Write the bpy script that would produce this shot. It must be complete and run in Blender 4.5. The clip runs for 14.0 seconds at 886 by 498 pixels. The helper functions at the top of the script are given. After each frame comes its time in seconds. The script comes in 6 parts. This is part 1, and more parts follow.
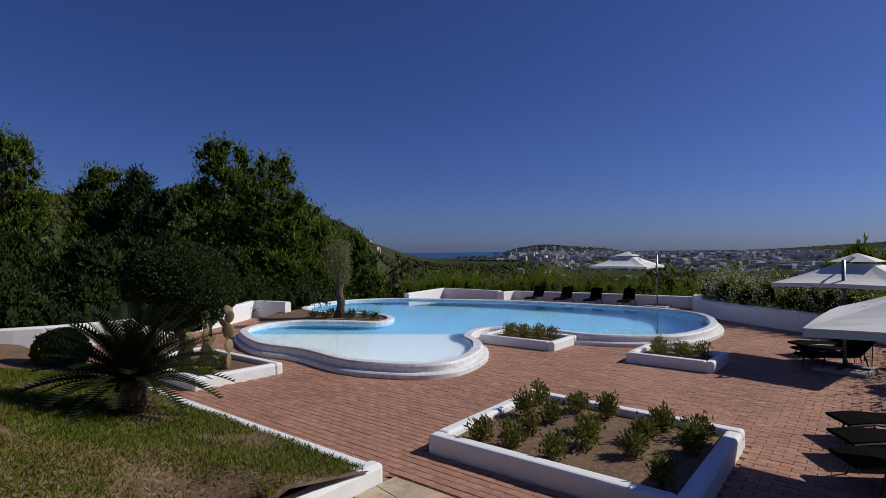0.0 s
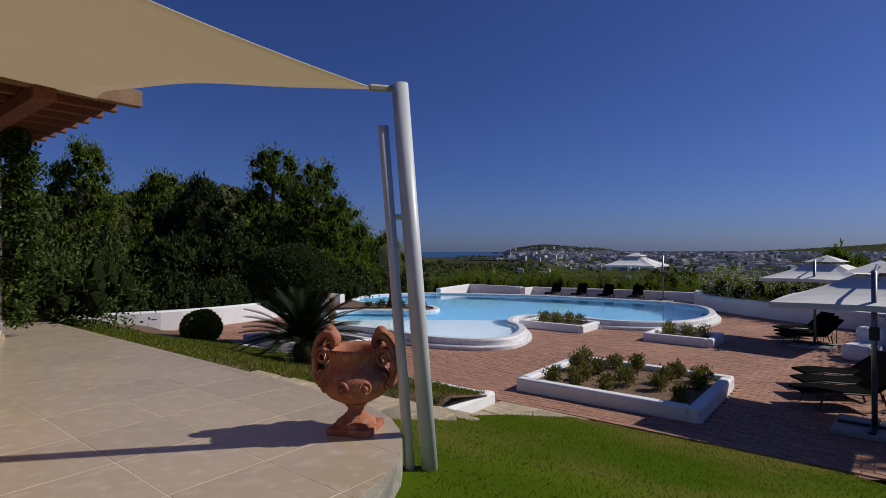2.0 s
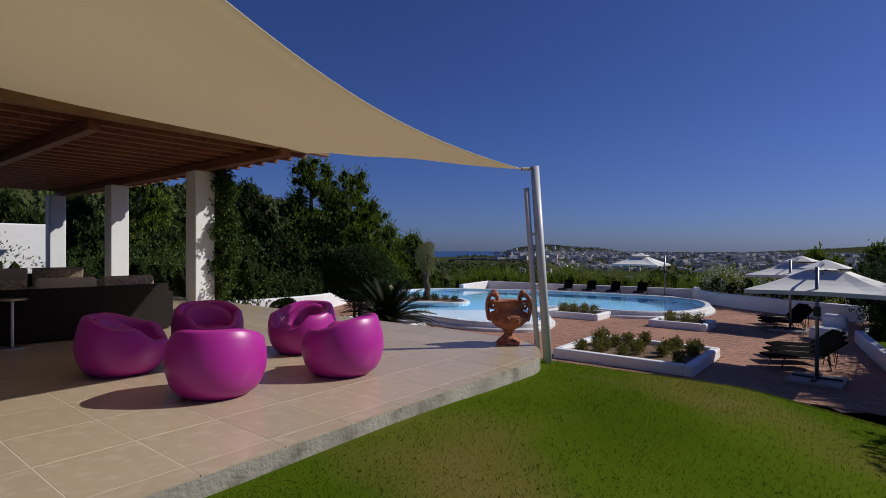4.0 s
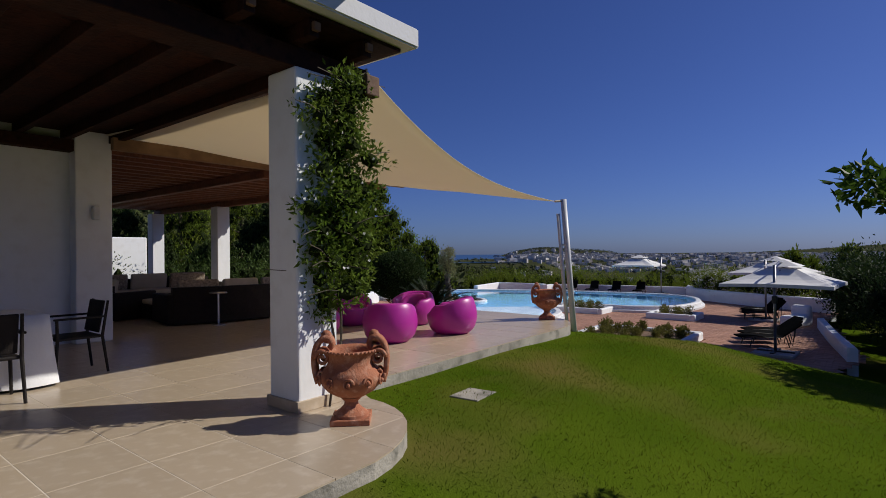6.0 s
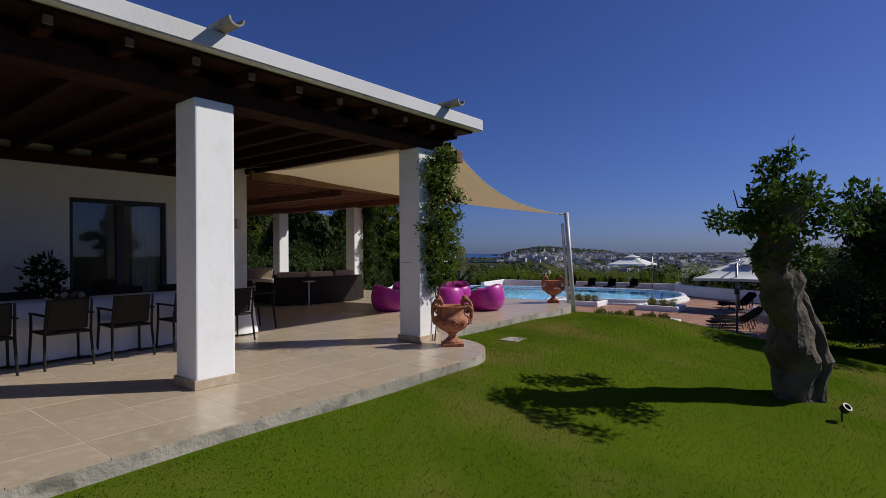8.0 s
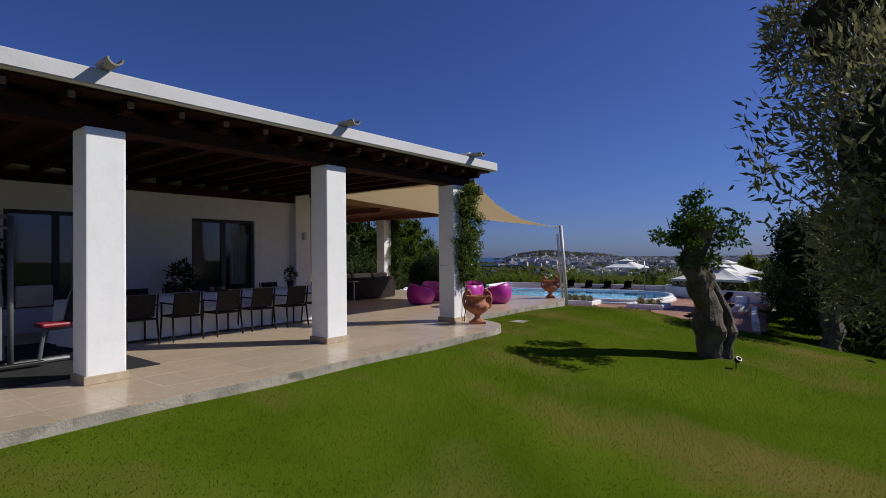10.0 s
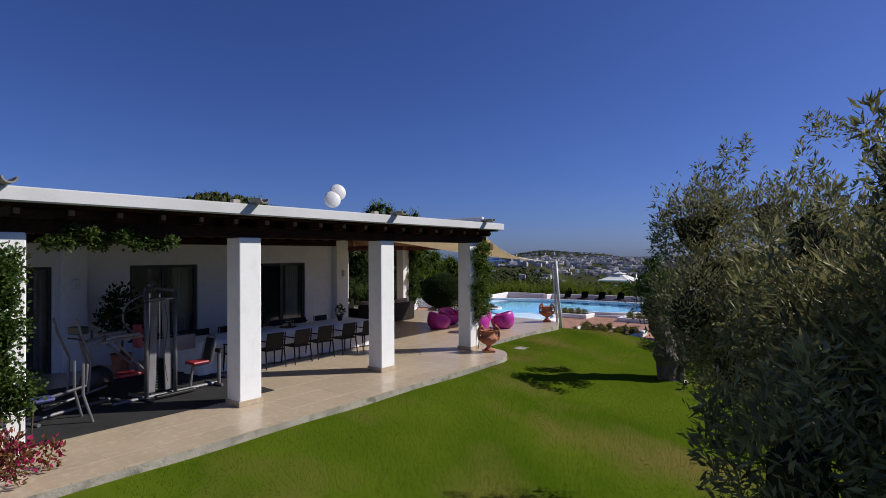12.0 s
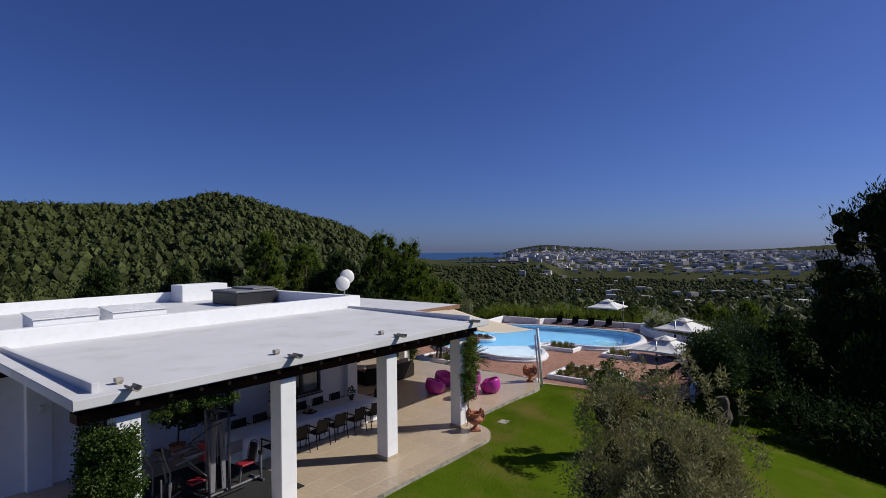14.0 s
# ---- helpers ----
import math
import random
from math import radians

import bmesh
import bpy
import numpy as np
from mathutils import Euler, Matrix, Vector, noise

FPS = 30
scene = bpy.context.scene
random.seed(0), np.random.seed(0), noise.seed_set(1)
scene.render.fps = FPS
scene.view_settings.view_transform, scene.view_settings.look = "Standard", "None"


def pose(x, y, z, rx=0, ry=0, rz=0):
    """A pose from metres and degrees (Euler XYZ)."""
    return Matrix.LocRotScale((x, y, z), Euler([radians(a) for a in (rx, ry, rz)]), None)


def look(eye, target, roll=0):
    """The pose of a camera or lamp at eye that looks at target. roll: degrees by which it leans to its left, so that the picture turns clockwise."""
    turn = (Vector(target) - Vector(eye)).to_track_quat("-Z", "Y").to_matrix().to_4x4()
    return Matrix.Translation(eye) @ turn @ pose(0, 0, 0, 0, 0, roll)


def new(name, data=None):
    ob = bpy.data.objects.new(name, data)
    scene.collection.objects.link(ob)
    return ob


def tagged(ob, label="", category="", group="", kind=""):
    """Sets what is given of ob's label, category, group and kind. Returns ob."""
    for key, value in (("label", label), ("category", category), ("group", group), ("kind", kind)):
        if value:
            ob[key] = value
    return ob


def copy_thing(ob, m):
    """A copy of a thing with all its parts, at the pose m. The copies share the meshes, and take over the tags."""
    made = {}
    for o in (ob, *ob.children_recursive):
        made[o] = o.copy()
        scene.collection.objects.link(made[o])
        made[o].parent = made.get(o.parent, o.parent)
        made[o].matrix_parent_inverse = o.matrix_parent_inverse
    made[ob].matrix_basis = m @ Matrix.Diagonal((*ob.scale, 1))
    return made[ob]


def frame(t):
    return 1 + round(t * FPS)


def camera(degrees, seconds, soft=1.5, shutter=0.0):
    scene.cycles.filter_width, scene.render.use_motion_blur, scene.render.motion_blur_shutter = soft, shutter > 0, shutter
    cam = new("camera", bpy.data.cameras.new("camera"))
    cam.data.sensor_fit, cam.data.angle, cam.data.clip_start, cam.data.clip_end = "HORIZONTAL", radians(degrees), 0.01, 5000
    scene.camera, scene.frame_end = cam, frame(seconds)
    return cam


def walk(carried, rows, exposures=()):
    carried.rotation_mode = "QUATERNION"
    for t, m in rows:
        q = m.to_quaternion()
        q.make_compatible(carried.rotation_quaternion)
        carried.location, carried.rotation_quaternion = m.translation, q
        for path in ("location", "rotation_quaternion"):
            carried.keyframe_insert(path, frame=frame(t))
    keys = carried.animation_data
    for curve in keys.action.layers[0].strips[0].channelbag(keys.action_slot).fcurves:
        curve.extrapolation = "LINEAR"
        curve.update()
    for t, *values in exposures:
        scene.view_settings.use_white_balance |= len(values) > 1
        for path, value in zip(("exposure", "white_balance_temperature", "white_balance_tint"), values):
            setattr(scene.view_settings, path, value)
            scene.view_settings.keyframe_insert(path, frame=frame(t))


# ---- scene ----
cam = camera(79.5, 14.0, soft=0.9)
PATH = [
    (0, (1.061, 1.85, 1.235), (0.952, 3.847, 1.239), -0.6),
    (0.5, (0.719, 1.007, 1.232), (0.61, 3.004, 1.236), -0.4),
    (1, (0.31, 0.018, 1.257), (0.202, 2.015, 1.261), -0.4),
    (1.5, (-0.122, -0.87, 1.265), (-0.228, 1.127, 1.268), -0.3),
    (2, (-0.57, -1.797, 1.279), (-0.676, 0.201, 1.28), -0.2),
    (2.5, (-0.901, -2.668, 1.288), (-1.011, -0.671, 1.285), 0.1),
    (5, (-2.44, -7.194, 1.335), (-2.548, -5.197, 1.341), -0.0),
    (5.5, (-2.648, -8.055, 1.37), (-2.761, -6.058, 1.382), -0.5),
    (6, (-2.898, -8.954, 1.369), (-3.006, -6.957, 1.382), -0.6),
    (6.5, (-3.123, -9.84, 1.382), (-3.232, -7.843, 1.395), -0.6),
    (7, (-3.338, -10.762, 1.397), (-3.447, -8.765, 1.409), -0.6),
    (7.5, (-3.5, -11.617, 1.397), (-3.602, -9.619, 1.408), -0.6),
    (8, (-3.617, -12.556, 1.397), (-3.72, -10.558, 1.406), -0.4),
    (10.5, (-4.126, -16.873, 1.503), (-4.234, -14.876, 1.532), -0.6),
    (11, (-4.254, -17.727, 1.75), (-4.363, -15.73, 1.781), -0.5),
    (11.5, (-4.326, -18.504, 2.132), (-4.434, -16.507, 2.16), -0.4),
    (12, (-4.349, -19.326, 2.66), (-4.456, -17.329, 2.683), -0.4),
    (12.5, (-4.422, -20.105, 3.249), (-4.516, -18.107, 3.272), -0.5),
    (13, (-4.297, -20.84, 4.08), (-4.403, -18.843, 4.089), -0.5),
    (13.5, (-4.184, -21.496, 4.985), (-4.291, -19.499, 4.987), -0.4),
    (14, (-3.94, -22.33, 5.996), (-4.049, -20.333, 5.999), -0.7),
]
walk(cam, [(t, look(eye, target, roll)) for t, eye, target, roll in PATH],
     [(0, 0), (2.5, 0), (5, .10), (7.5, .15), (10.5, .30), (12.5, .42), (14, .22)])

# ---------------- daylight ----------------
SUN_AZ, SUN_EL = 12.0, 38.0          # degrees from +x towards +y; elevation
world = bpy.data.worlds.new("sky")
scene.world = world
world.use_nodes = True
wn = world.node_tree.nodes
sky = wn.new("ShaderNodeTexSky")
sky.sky_type = 'NISHITA'
sky.sun_disc = False
sky.sun_elevation = radians(SUN_EL)
sky.sun_rotation = radians(90 - SUN_AZ)
sky.altitude = 100
sky.air_density, sky.dust_density, sky.ozone_density = 0.85, 0.6, 4.0
tint = wn.new("ShaderNodeMix")                     # the deep late-summer blue of the camera's colours
tint.data_type, tint.blend_type = 'RGBA', 'MULTIPLY'
tint.inputs[0].default_value = 1.0
tint.inputs[7].default_value = (.55, .685, 1.27, 1)
world.node_tree.links.new(sky.outputs[0], tint.inputs[6])
world.node_tree.links.new(tint.outputs[2], wn["Background"].inputs[0])
wn["Background"].inputs[1].default_value = 0.047
sun = new("sun", bpy.data.lights.new("sun", 'SUN'))
sun.data.energy, sun.data.angle, sun.data.color = 3.6, radians(0.6), (1.0, 0.95, 0.87)
sd = Vector((math.cos(radians(SUN_AZ)) * math.cos(radians(SUN_EL)), math.sin(radians(SUN_AZ)) * math.cos(radians(SUN_EL)), math.sin(radians(SUN_EL))))
sun.matrix_world = look(sd * 60, (0, 0, 0))

# ---------------- helpers ----------------
RNG = np.random.default_rng(7)
# the house frame: x along the porch towards the pool, y into the house
HOUSE = pose(-4.40, -4.45, 0, 0, 0, 54.5)


def H(u, v, z=0.0):
    return HOUSE @ Vector((u, v, z))


def hpose(u, v, z=0.0, turn=0.0):
    return HOUSE @ pose(u, v, z, 0, 0, turn)


# the poolside and the slope down to it keep frames of their own
POOLSIDE = pose(.184, .142, .051) @ Matrix.Diagonal((.971, .971, .971, 1))
SLOPE = HOUSE @ pose(.401, -.096, 0) @ Matrix.Diagonal((.971, .971, .943, 1))
SITE = Matrix.Identity(4)


def placed(m):
    """A pose of the current site without its scale, for copies."""
    q = SITE @ m
    return Matrix.LocRotScale(q.translation, m.to_quaternion(), None)


def nodes(m):
    return m.node_tree.nodes, m.node_tree.links


def mat(name, c1, c2=None, scale=3.0, rough=0.7, bump=0.0, bscale=40.0, metal=0.0, c3=None, fine=30.0, spec=0.5, island=0.0, objrand=0.0, sheen=0.0):
    """Colour between c1 and c2 by a broad noise, spotted with c3 by a fine one."""
    m = bpy.data.materials.new(name)
    m.use_nodes = True
    n, l = nodes(m)
    b = n["Principled BSDF"]
    b.inputs["Roughness"].default_value = rough
    b.inputs["Metallic"].default_value = metal
    b.inputs["Specular IOR Level"].default_value = spec
    tc = n.new("ShaderNodeTexCoord")
    col = n.new("ShaderNodeMix")
    col.data_type = 'RGBA'
    col.inputs[6].default_value = (*c1, 1)
    col.inputs[7].default_value = (*(c2 or c1), 1)
    nz = n.new("ShaderNodeTexNoise")
    nz.inputs["Scale"].default_value = scale
    nz.inputs["Detail"].default_value = 5
    l.new(tc.outputs["Object"], nz.inputs["Vector"])
    rp = n.new("ShaderNodeValToRGB")
    rp.color_ramp.elements[0].position, rp.color_ramp.elements[1].position = 0.35, 0.65
    l.new(nz.outputs["Fac"], rp.inputs[0])
    l.new(rp.outputs[0], col.inputs[0])
    out = col.outputs[2]
    if c3:
        nf = n.new("ShaderNodeTexNoise")
        nf.inputs["Scale"].default_value = fine
        nf.inputs["Detail"].default_value = 3
        l.new(tc.outputs["Object"], nf.inputs["Vector"])
        r2 = n.new("ShaderNodeValToRGB")
        r2.color_ramp.elements[0].position, r2.color_ramp.elements[1].position = 0.5, 0.72
        l.new(nf.outputs["Fac"], r2.inputs[0])
        mx = n.new("ShaderNodeMix")
        mx.data_type = 'RGBA'
        l.new(r2.outputs[0], mx.inputs[0])
        l.new(out, mx.inputs[6])
        mx.inputs[7].default_value = (*c3, 1)
        out = mx.outputs[2]
    if island or objrand:
        if island:
            g = n.new("ShaderNodeNewGeometry")
            src = g.outputs["Random Per Island"]
        else:
            g = n.new("ShaderNodeObjectInfo")
            src = g.outputs["Random"]
        mr = n.new("ShaderNodeMapRange")
        k = island or objrand
        mr.inputs[3].default_value, mr.inputs[4].default_value = 1 - k, 1 + k
        l.new(src, mr.inputs[0])
        hs = n.new("ShaderNodeHueSaturation")
        l.new(mr.outputs[0], hs.inputs["Value"])
        l.new(out, hs.inputs["Color"])
        out = hs.outputs[0]
    l.new(out, b.inputs["Base Color"])
    if bump:
        nb = n.new("ShaderNodeTexNoise")
        nb.inputs["Scale"].default_value = bscale
        nb.inputs["Detail"].default_value = 4
        l.new(tc.outputs["Object"], nb.inputs["Vector"])
        bp = n.new("ShaderNodeBump")
        bp.inputs["Strength"].default_value = bump
        bp.inputs["Distance"].default_value = 0.02
        l.new(nb.outputs["Fac"], bp.inputs["Height"])
        l.new(bp.outputs[0], b.inputs["Normal"])
    return m


def leafmat(name, c1, c2, island=0.35, through_light=0.35, rough=0.6):
    m = mat(name, c1, c2, scale=0.9, rough=max(rough, .5), island=island, spec=0.12)
    n, l = nodes(m)
    b = n["Principled BSDF"]
    tr = n.new("ShaderNodeBsdfTranslucent")
    src = b.inputs["Base Color"].links[0].from_socket
    l.new(src, tr.inputs[0])
    mx = n.new("ShaderNodeMixShader")
    mx.inputs[0].default_value = through_light
    l.new(b.outputs[0], mx.inputs[1])
    l.new(tr.outputs[0], mx.inputs[2])
    l.new(mx.outputs[0], n["Material Output"].inputs[0])
    return m


def thing(name, label, category, m=None, group="", kind=""):
    ob = new(name)
    ob.empty_display_size = 0.2
    ob.matrix_world = SITE @ m if m is not None else SITE
    return tagged(ob, label, category, group, kind)


def mesh_of(name, bm, material, smooth=False):
    me = bpy.data.meshes.new(name)
    bm.to_mesh(me)
    bm.free()
    for mt in (material if isinstance(material, (list, tuple)) else [material]):
        me.materials.append(mt)
    if smooth:
        me.polygons.foreach_set("use_smooth", [True] * len(me.polygons))
    return me


def part(name, bm, material, parent=None, label="", smooth=False):
    ob = new(name, mesh_of(name, bm, material, smooth))
    if parent is not None:
        ob.parent = parent
    if label:
        ob["label"] = label
    return ob


def raw(name, verts, faces, material, parent=None, smooth=False):
    me = bpy.data.meshes.new(name)
    me.from_pydata([tuple(v) for v in np.asarray(verts, float).tolist()] if len(verts) else [], [], faces)
    me.materials.append(material)
    if smooth:
        me.polygons.foreach_set("use_smooth", [True] * len(me.polygons))
    ob = new(name, me)
    if parent is not None:
        ob.parent = parent
    return ob


def box(bm, x0, x1, y0, y1, z0, z1, bevel=0.0, seg=2):
    b = bmesh.new()
    r = bmesh.ops.create_cube(b, size=1)
    for v in r["verts"]:
        v.co = Vector((x0 + (v.co.x + .5) * (x1 - x0), y0 + (v.co.y + .5) * (y1 - y0), z0 + (v.co.z + .5) * (z1 - z0)))
    if bevel:
        bmesh.ops.bevel(b, geom=list(b.edges), offset=bevel, segments=seg, affect='EDGES', profile=0.5)
    add(bm, b)
    return bm


def add(bm, other, m=None):
    if m is not None:
        bmesh.ops.transform(other, matrix=m, verts=list(other.verts))
    me = bpy.data.meshes.new("tmp")
    other.to_mesh(me)
    other.free()
    bm.from_mesh(me)
    bpy.data.meshes.remove(me)
    return bm


def B(*a, bevel=0.0, seg=2):
    return box(bmesh.new(), *a, bevel=bevel, seg=seg)


def lathe(bm, profile, n=32, cx=0.0, cy=0.0):
    rings = []
    for r, z in profile:
        rings.append([bm.verts.new((cx + r * math.cos(2 * math.pi * k / n), cy + r * math.sin(2 * math.pi * k / n), z)) for k in range(n)])
    for a, b in zip(rings, rings[1:]):
        for k in range(n):
            bm.faces.new((a[k], a[(k + 1) % n], b[(k + 1) % n], b[k]))
    bm.faces.new(rings[0][::-1])
    bm.faces.new(rings[-1])
    return bm


def tube(bm, pts, radii, n=8, cap=True):
    pts = [Vector(p) for p in pts]
    if not isinstance(radii, (list, tuple)):
        radii = [radii] * len(pts)
    rings, side = [], None
    for i, p in enumerate(pts):
        d = (pts[min(i + 1, len(pts) - 1)] - pts[max(i - 1, 0)]).normalized()
        if side is None:
            side = d.orthogonal().normalized()
        side = (side - d * side.dot(d)).normalized()
        up = d.cross(side)
        rings.append([bm.verts.new(p + (side * math.cos(2 * math.pi * k / n) + up * math.sin(2 * math.pi * k / n)) * radii[i]) for k in range(n)])
    for a, b in zip(rings, rings[1:]):
        for k in range(n):
            bm.faces.new((a[k], a[(k + 1) % n], b[(k + 1) % n], b[k]))
    if cap:
        bm.faces.new(rings[0][::-1])
        bm.faces.new(rings[-1])
    return bm


def T(*a, n=8):
    return tube(bmesh.new(), *a, n=n)


def prism(bm, outline, z0, z1, bevel=0.0):
    lo = [bm.verts.new((x, y, z0)) for x, y in outline]
    hi = [bm.verts.new((x, y, z1)) for x, y in outline]
    n = len(outline)
    top = bm.faces.new(hi)
    bm.faces.new(lo[::-1])
    for k in range(n):
        bm.faces.new((lo[k], lo[(k + 1) % n], hi[(k + 1) % n], hi[k]))
    if bevel:
        bmesh.ops.bevel(bm, geom=list(top.edges), offset=bevel, segments=3, affect='EDGES', profile=0.5)
    return bm


def spline(pts, n=8, closed=True):
    """Catmull-Rom through the points."""
    P = [np.array(p, float) for p in pts]
    out, m = [], len(P)
    for i in range(m if closed else m - 1):
        if closed:
            a, b, c, d = P[i - 1], P[i], P[(i + 1) % m], P[(i + 2) % m]
        else:
            a, b, c, d = P[max(i - 1, 0)], P[i], P[i + 1], P[min(i + 2, m - 1)]
        for k in range(n):
            t = k / n
            out.append(0.5 * ((2 * b) + (-a + c) * t + (2 * a - 5 * b + 4 * c - d) * t * t + (-a + 3 * b - 3 * c + d) * t ** 3))
    if not closed:
        out.append(P[-1])
    return [tuple(p) for p in out]


def offset_loop(pts, d):
    """Moves a closed loop sideways by d (to the left of its run)."""
    P = np.array(pts, float)
    t = np.roll(P, -1, 0) - np.roll(P, 1, 0)
    t /= np.linalg.norm(t, axis=1)[:, None] + 1e-9
    return [tuple(p) for p in P + d * np.c_[-t[:, 1], t[:, 0]]]


def inside(P, loop):
    """Which of the points P (n, 2) lie inside the loop."""
    P, L = np.asarray(P, float), np.asarray(loop, float)
    r = np.zeros(len(P), bool)
    j = len(L) - 1
    for i in range(len(L)):
        a, b = L[i], L[j]
        hit = ((a[1] > P[:, 1]) != (b[1] > P[:, 1]))
        with np.errstate(divide='ignore', invalid='ignore'):
            xs = (b[0] - a[0]) * (P[:, 1] - a[1]) / (b[1] - a[1] + 1e-12) + a[0]
        r ^= hit & (P[:, 0] < xs)
        j = i
    return r


def clip_rect(poly, x0, x1, y0, y1):
    for axis, lim, s in ((0, x0, 1), (0, x1, -1), (1, y0, 1), (1, y1, -1)):
        res = []
        for i in range(len(poly)):
            p, q = poly[i - 1], poly[i]
            a, b = s * (p[axis] - lim), s * (q[axis] - lim)
            if (a >= 0) != (b >= 0):
                t = a / (a - b)
                res.append((p[0] + t * (q[0] - p[0]), p[1] + t * (q[1] - p[1])))
            if b >= 0:
                res.append(q)
        poly = res
        if not poly:
            return []
    return poly


def unit(n, rng):
    d = rng.normal(size=(n, 3))
    return d / np.linalg.norm(d, axis=1)[:, None]


def leaf_quads(P, length, width, rng, up=0.0, out=None, outw=0.0):
    """Diamond leaves at the points P; up and out lean them."""
    n = len(P)
    d = unit(n, rng)
    d[:, 2] += up
    if out is not None:
        d += out * outw
    d /= np.linalg.norm(d, axis=1)[:, None]
    s = np.cross(d, unit(n, rng))
    s /= np.linalg.norm(s, axis=1)[:, None] + 1e-9
    L = (length * rng.uniform(.6, 1.3, n))[:, None]
    W = (width * rng.uniform(.7, 1.2, n))[:, None]
    nrm = np.cross(d, s)
    V = np.stack([P, P + d * L * .45 + s * W * .5 + nrm * W * .12, P + d * L, P + d * L * .45 - s * W * .5 + nrm * W * .12], 1).reshape(-1, 3)
    F = np.arange(4 * n).reshape(-1, 4).tolist()
    return V, F


def blob_points(blobs, n, rng, shell=0.55, lump=0.18):
    """Points in and on ellipsoid clumps (x, y, z, rx, ry, rz)."""
    bl = np.array(blobs, float)
    w = (bl[:, 3] * bl[:, 4] + bl[:, 4] * bl[:, 5] + bl[:, 3] * bl[:, 5])
    k = rng.choice(len(bl), n, p=w / w.sum())
    d = unit(n, rng)
    r = shell + (1 - shell) * rng.uniform(0, 1, n) ** .6
    r *= 1 + lump * np.sin(5 * d[:, 0] + 3 * k) * np.cos(4 * d[:, 1] + 2 * k) + lump * .5 * rng.normal(size=n) * .5
    return bl[k, :3] + d * r[:, None] * bl[k, 3:], d


ICO = bmesh.new()
bmesh.ops.create_icosphere(ICO, subdivisions=2, radius=1)
ICO_V = np.array([v.co[:] for v in ICO.verts])
ICO.verts.index_update()
ICO_F = np.array([[v.index for v in f.verts] for f in ICO.faces])
ICO.free()
LOW = bmesh.new()
bmesh.ops.create_icosphere(LOW, subdivisions=1, radius=1)
LOW_V = np.array([v.co[:] for v in LOW.verts])
LOW.verts.index_update()
LOW_F = np.array([[v.index for v in f.verts] for f in LOW.faces])
LOW.free()


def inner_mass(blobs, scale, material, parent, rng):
    """Solid dark lumps, one in each clump, standing in for the shade inside a crown."""
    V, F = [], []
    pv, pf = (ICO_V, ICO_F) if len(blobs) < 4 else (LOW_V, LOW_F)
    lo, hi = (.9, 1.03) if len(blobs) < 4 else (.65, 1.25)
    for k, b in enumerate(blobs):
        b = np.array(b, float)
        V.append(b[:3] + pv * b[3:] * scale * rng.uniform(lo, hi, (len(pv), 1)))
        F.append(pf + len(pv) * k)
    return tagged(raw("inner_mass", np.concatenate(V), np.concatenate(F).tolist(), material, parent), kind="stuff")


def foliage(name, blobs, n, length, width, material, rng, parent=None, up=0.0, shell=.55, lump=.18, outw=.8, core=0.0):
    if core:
        inner_mass(blobs, core, M_CORE, parent, rng)
    P, d = blob_points(blobs, n, rng, shell, lump)
    V, F = leaf_quads(P, length, width, rng, up, d, outw)
    return raw(name, V, F, material, parent)

# ---------------- materials ----------------
M_WHITE = mat("white_render", (.83, .84, .85), (.80, .81, .815), 1.3, .85, .12, 14, c3=(.775, .775, .77), fine=5)
M_ROOFW = mat("white_roof_coating", (.64, .64, .65), (.59, .59, .60), .5, .8, .12, 30, c3=(.55, .55, .54), fine=1.1)
M_RIMW = mat("pool_rim_white", (.80, .80, .80), (.68, .69, .70), 1.5, .6, .25, 30, c3=(.55, .56, .56), fine=7)
M_TILE = mat("beige_floor_tile", (.47, .375, .265), (.42, .335, .235), 1.1, .28, .03, 30, c3=(.54, .45, .34), fine=9, objrand=.05)
M_TILEJ = mat("beige_floor_tile_rest", (.47, .375, .265), (.42, .335, .235), 1.1, .28, .03, 30, c3=(.54, .45, .34), fine=9, island=.05)
M_GROUT = mat("grout", (.36, .31, .25), (.24, .21, .17), 4, .9)
M_GROUT = mat("pale_grout", (.66, .58, .46), (.58, .50, .39), 3, .9)
M_CONC = mat("weathered_kerb", (.42, .38, .32), (.27, .25, .21), 1.6, .9, .5, 30, c3=(.16, .15, .12), fine=5)
M_BRICK = mat("terracotta_paver", (.40, .205, .135), (.31, .155, .10), .5, .8, .3, 45, c3=(.46, .26, .18), fine=6, objrand=.13)
M_BRICKJ = mat("terracotta_paver_rest", (.40, .205, .135), (.31, .155, .10), .5, .8, .3, 45, c3=(.46, .26, .18), fine=6, island=.13)
M_JOINT = mat("paver_joint", (.34, .20, .14), (.27, .165, .115), 2, .95)
M_STONE = mat("honey_flagstone", (.52, .42, .28), (.42, .33, .22), 2.2, .8, .4, 20, c3=(.33, .28, .20), fine=7, objrand=.12)
# dark brown for the lumps that play the olives' shaded inside
M_COREO = mat("olive_core_shade", (.06, .055, .03), (.045, .042, .024), 6, 1.0, spec=.0)
M_MORTAR = mat("sandy_mortar", (.36, .31, .23), (.28, .24, .18), 5, .95, .4, 40)
M_WOOD = mat("dark_stained_beam", (.022, .009, .006), (.042, .014, .007), 2.5, .75, .3, 25, c3=(.015, .006, .004), fine=14, spec=.12)
M_WOODR = mat("red_brown_pergola_wood", (.20, .062, .028), (.13, .04, .02), 2.2, .6, .3, 25, c3=(.24, .085, .04), fine=16)
M_WOODE = mat("weathered_beam_end", (.16, .085, .045), (.10, .052, .028), 5, .8, .3, 30)
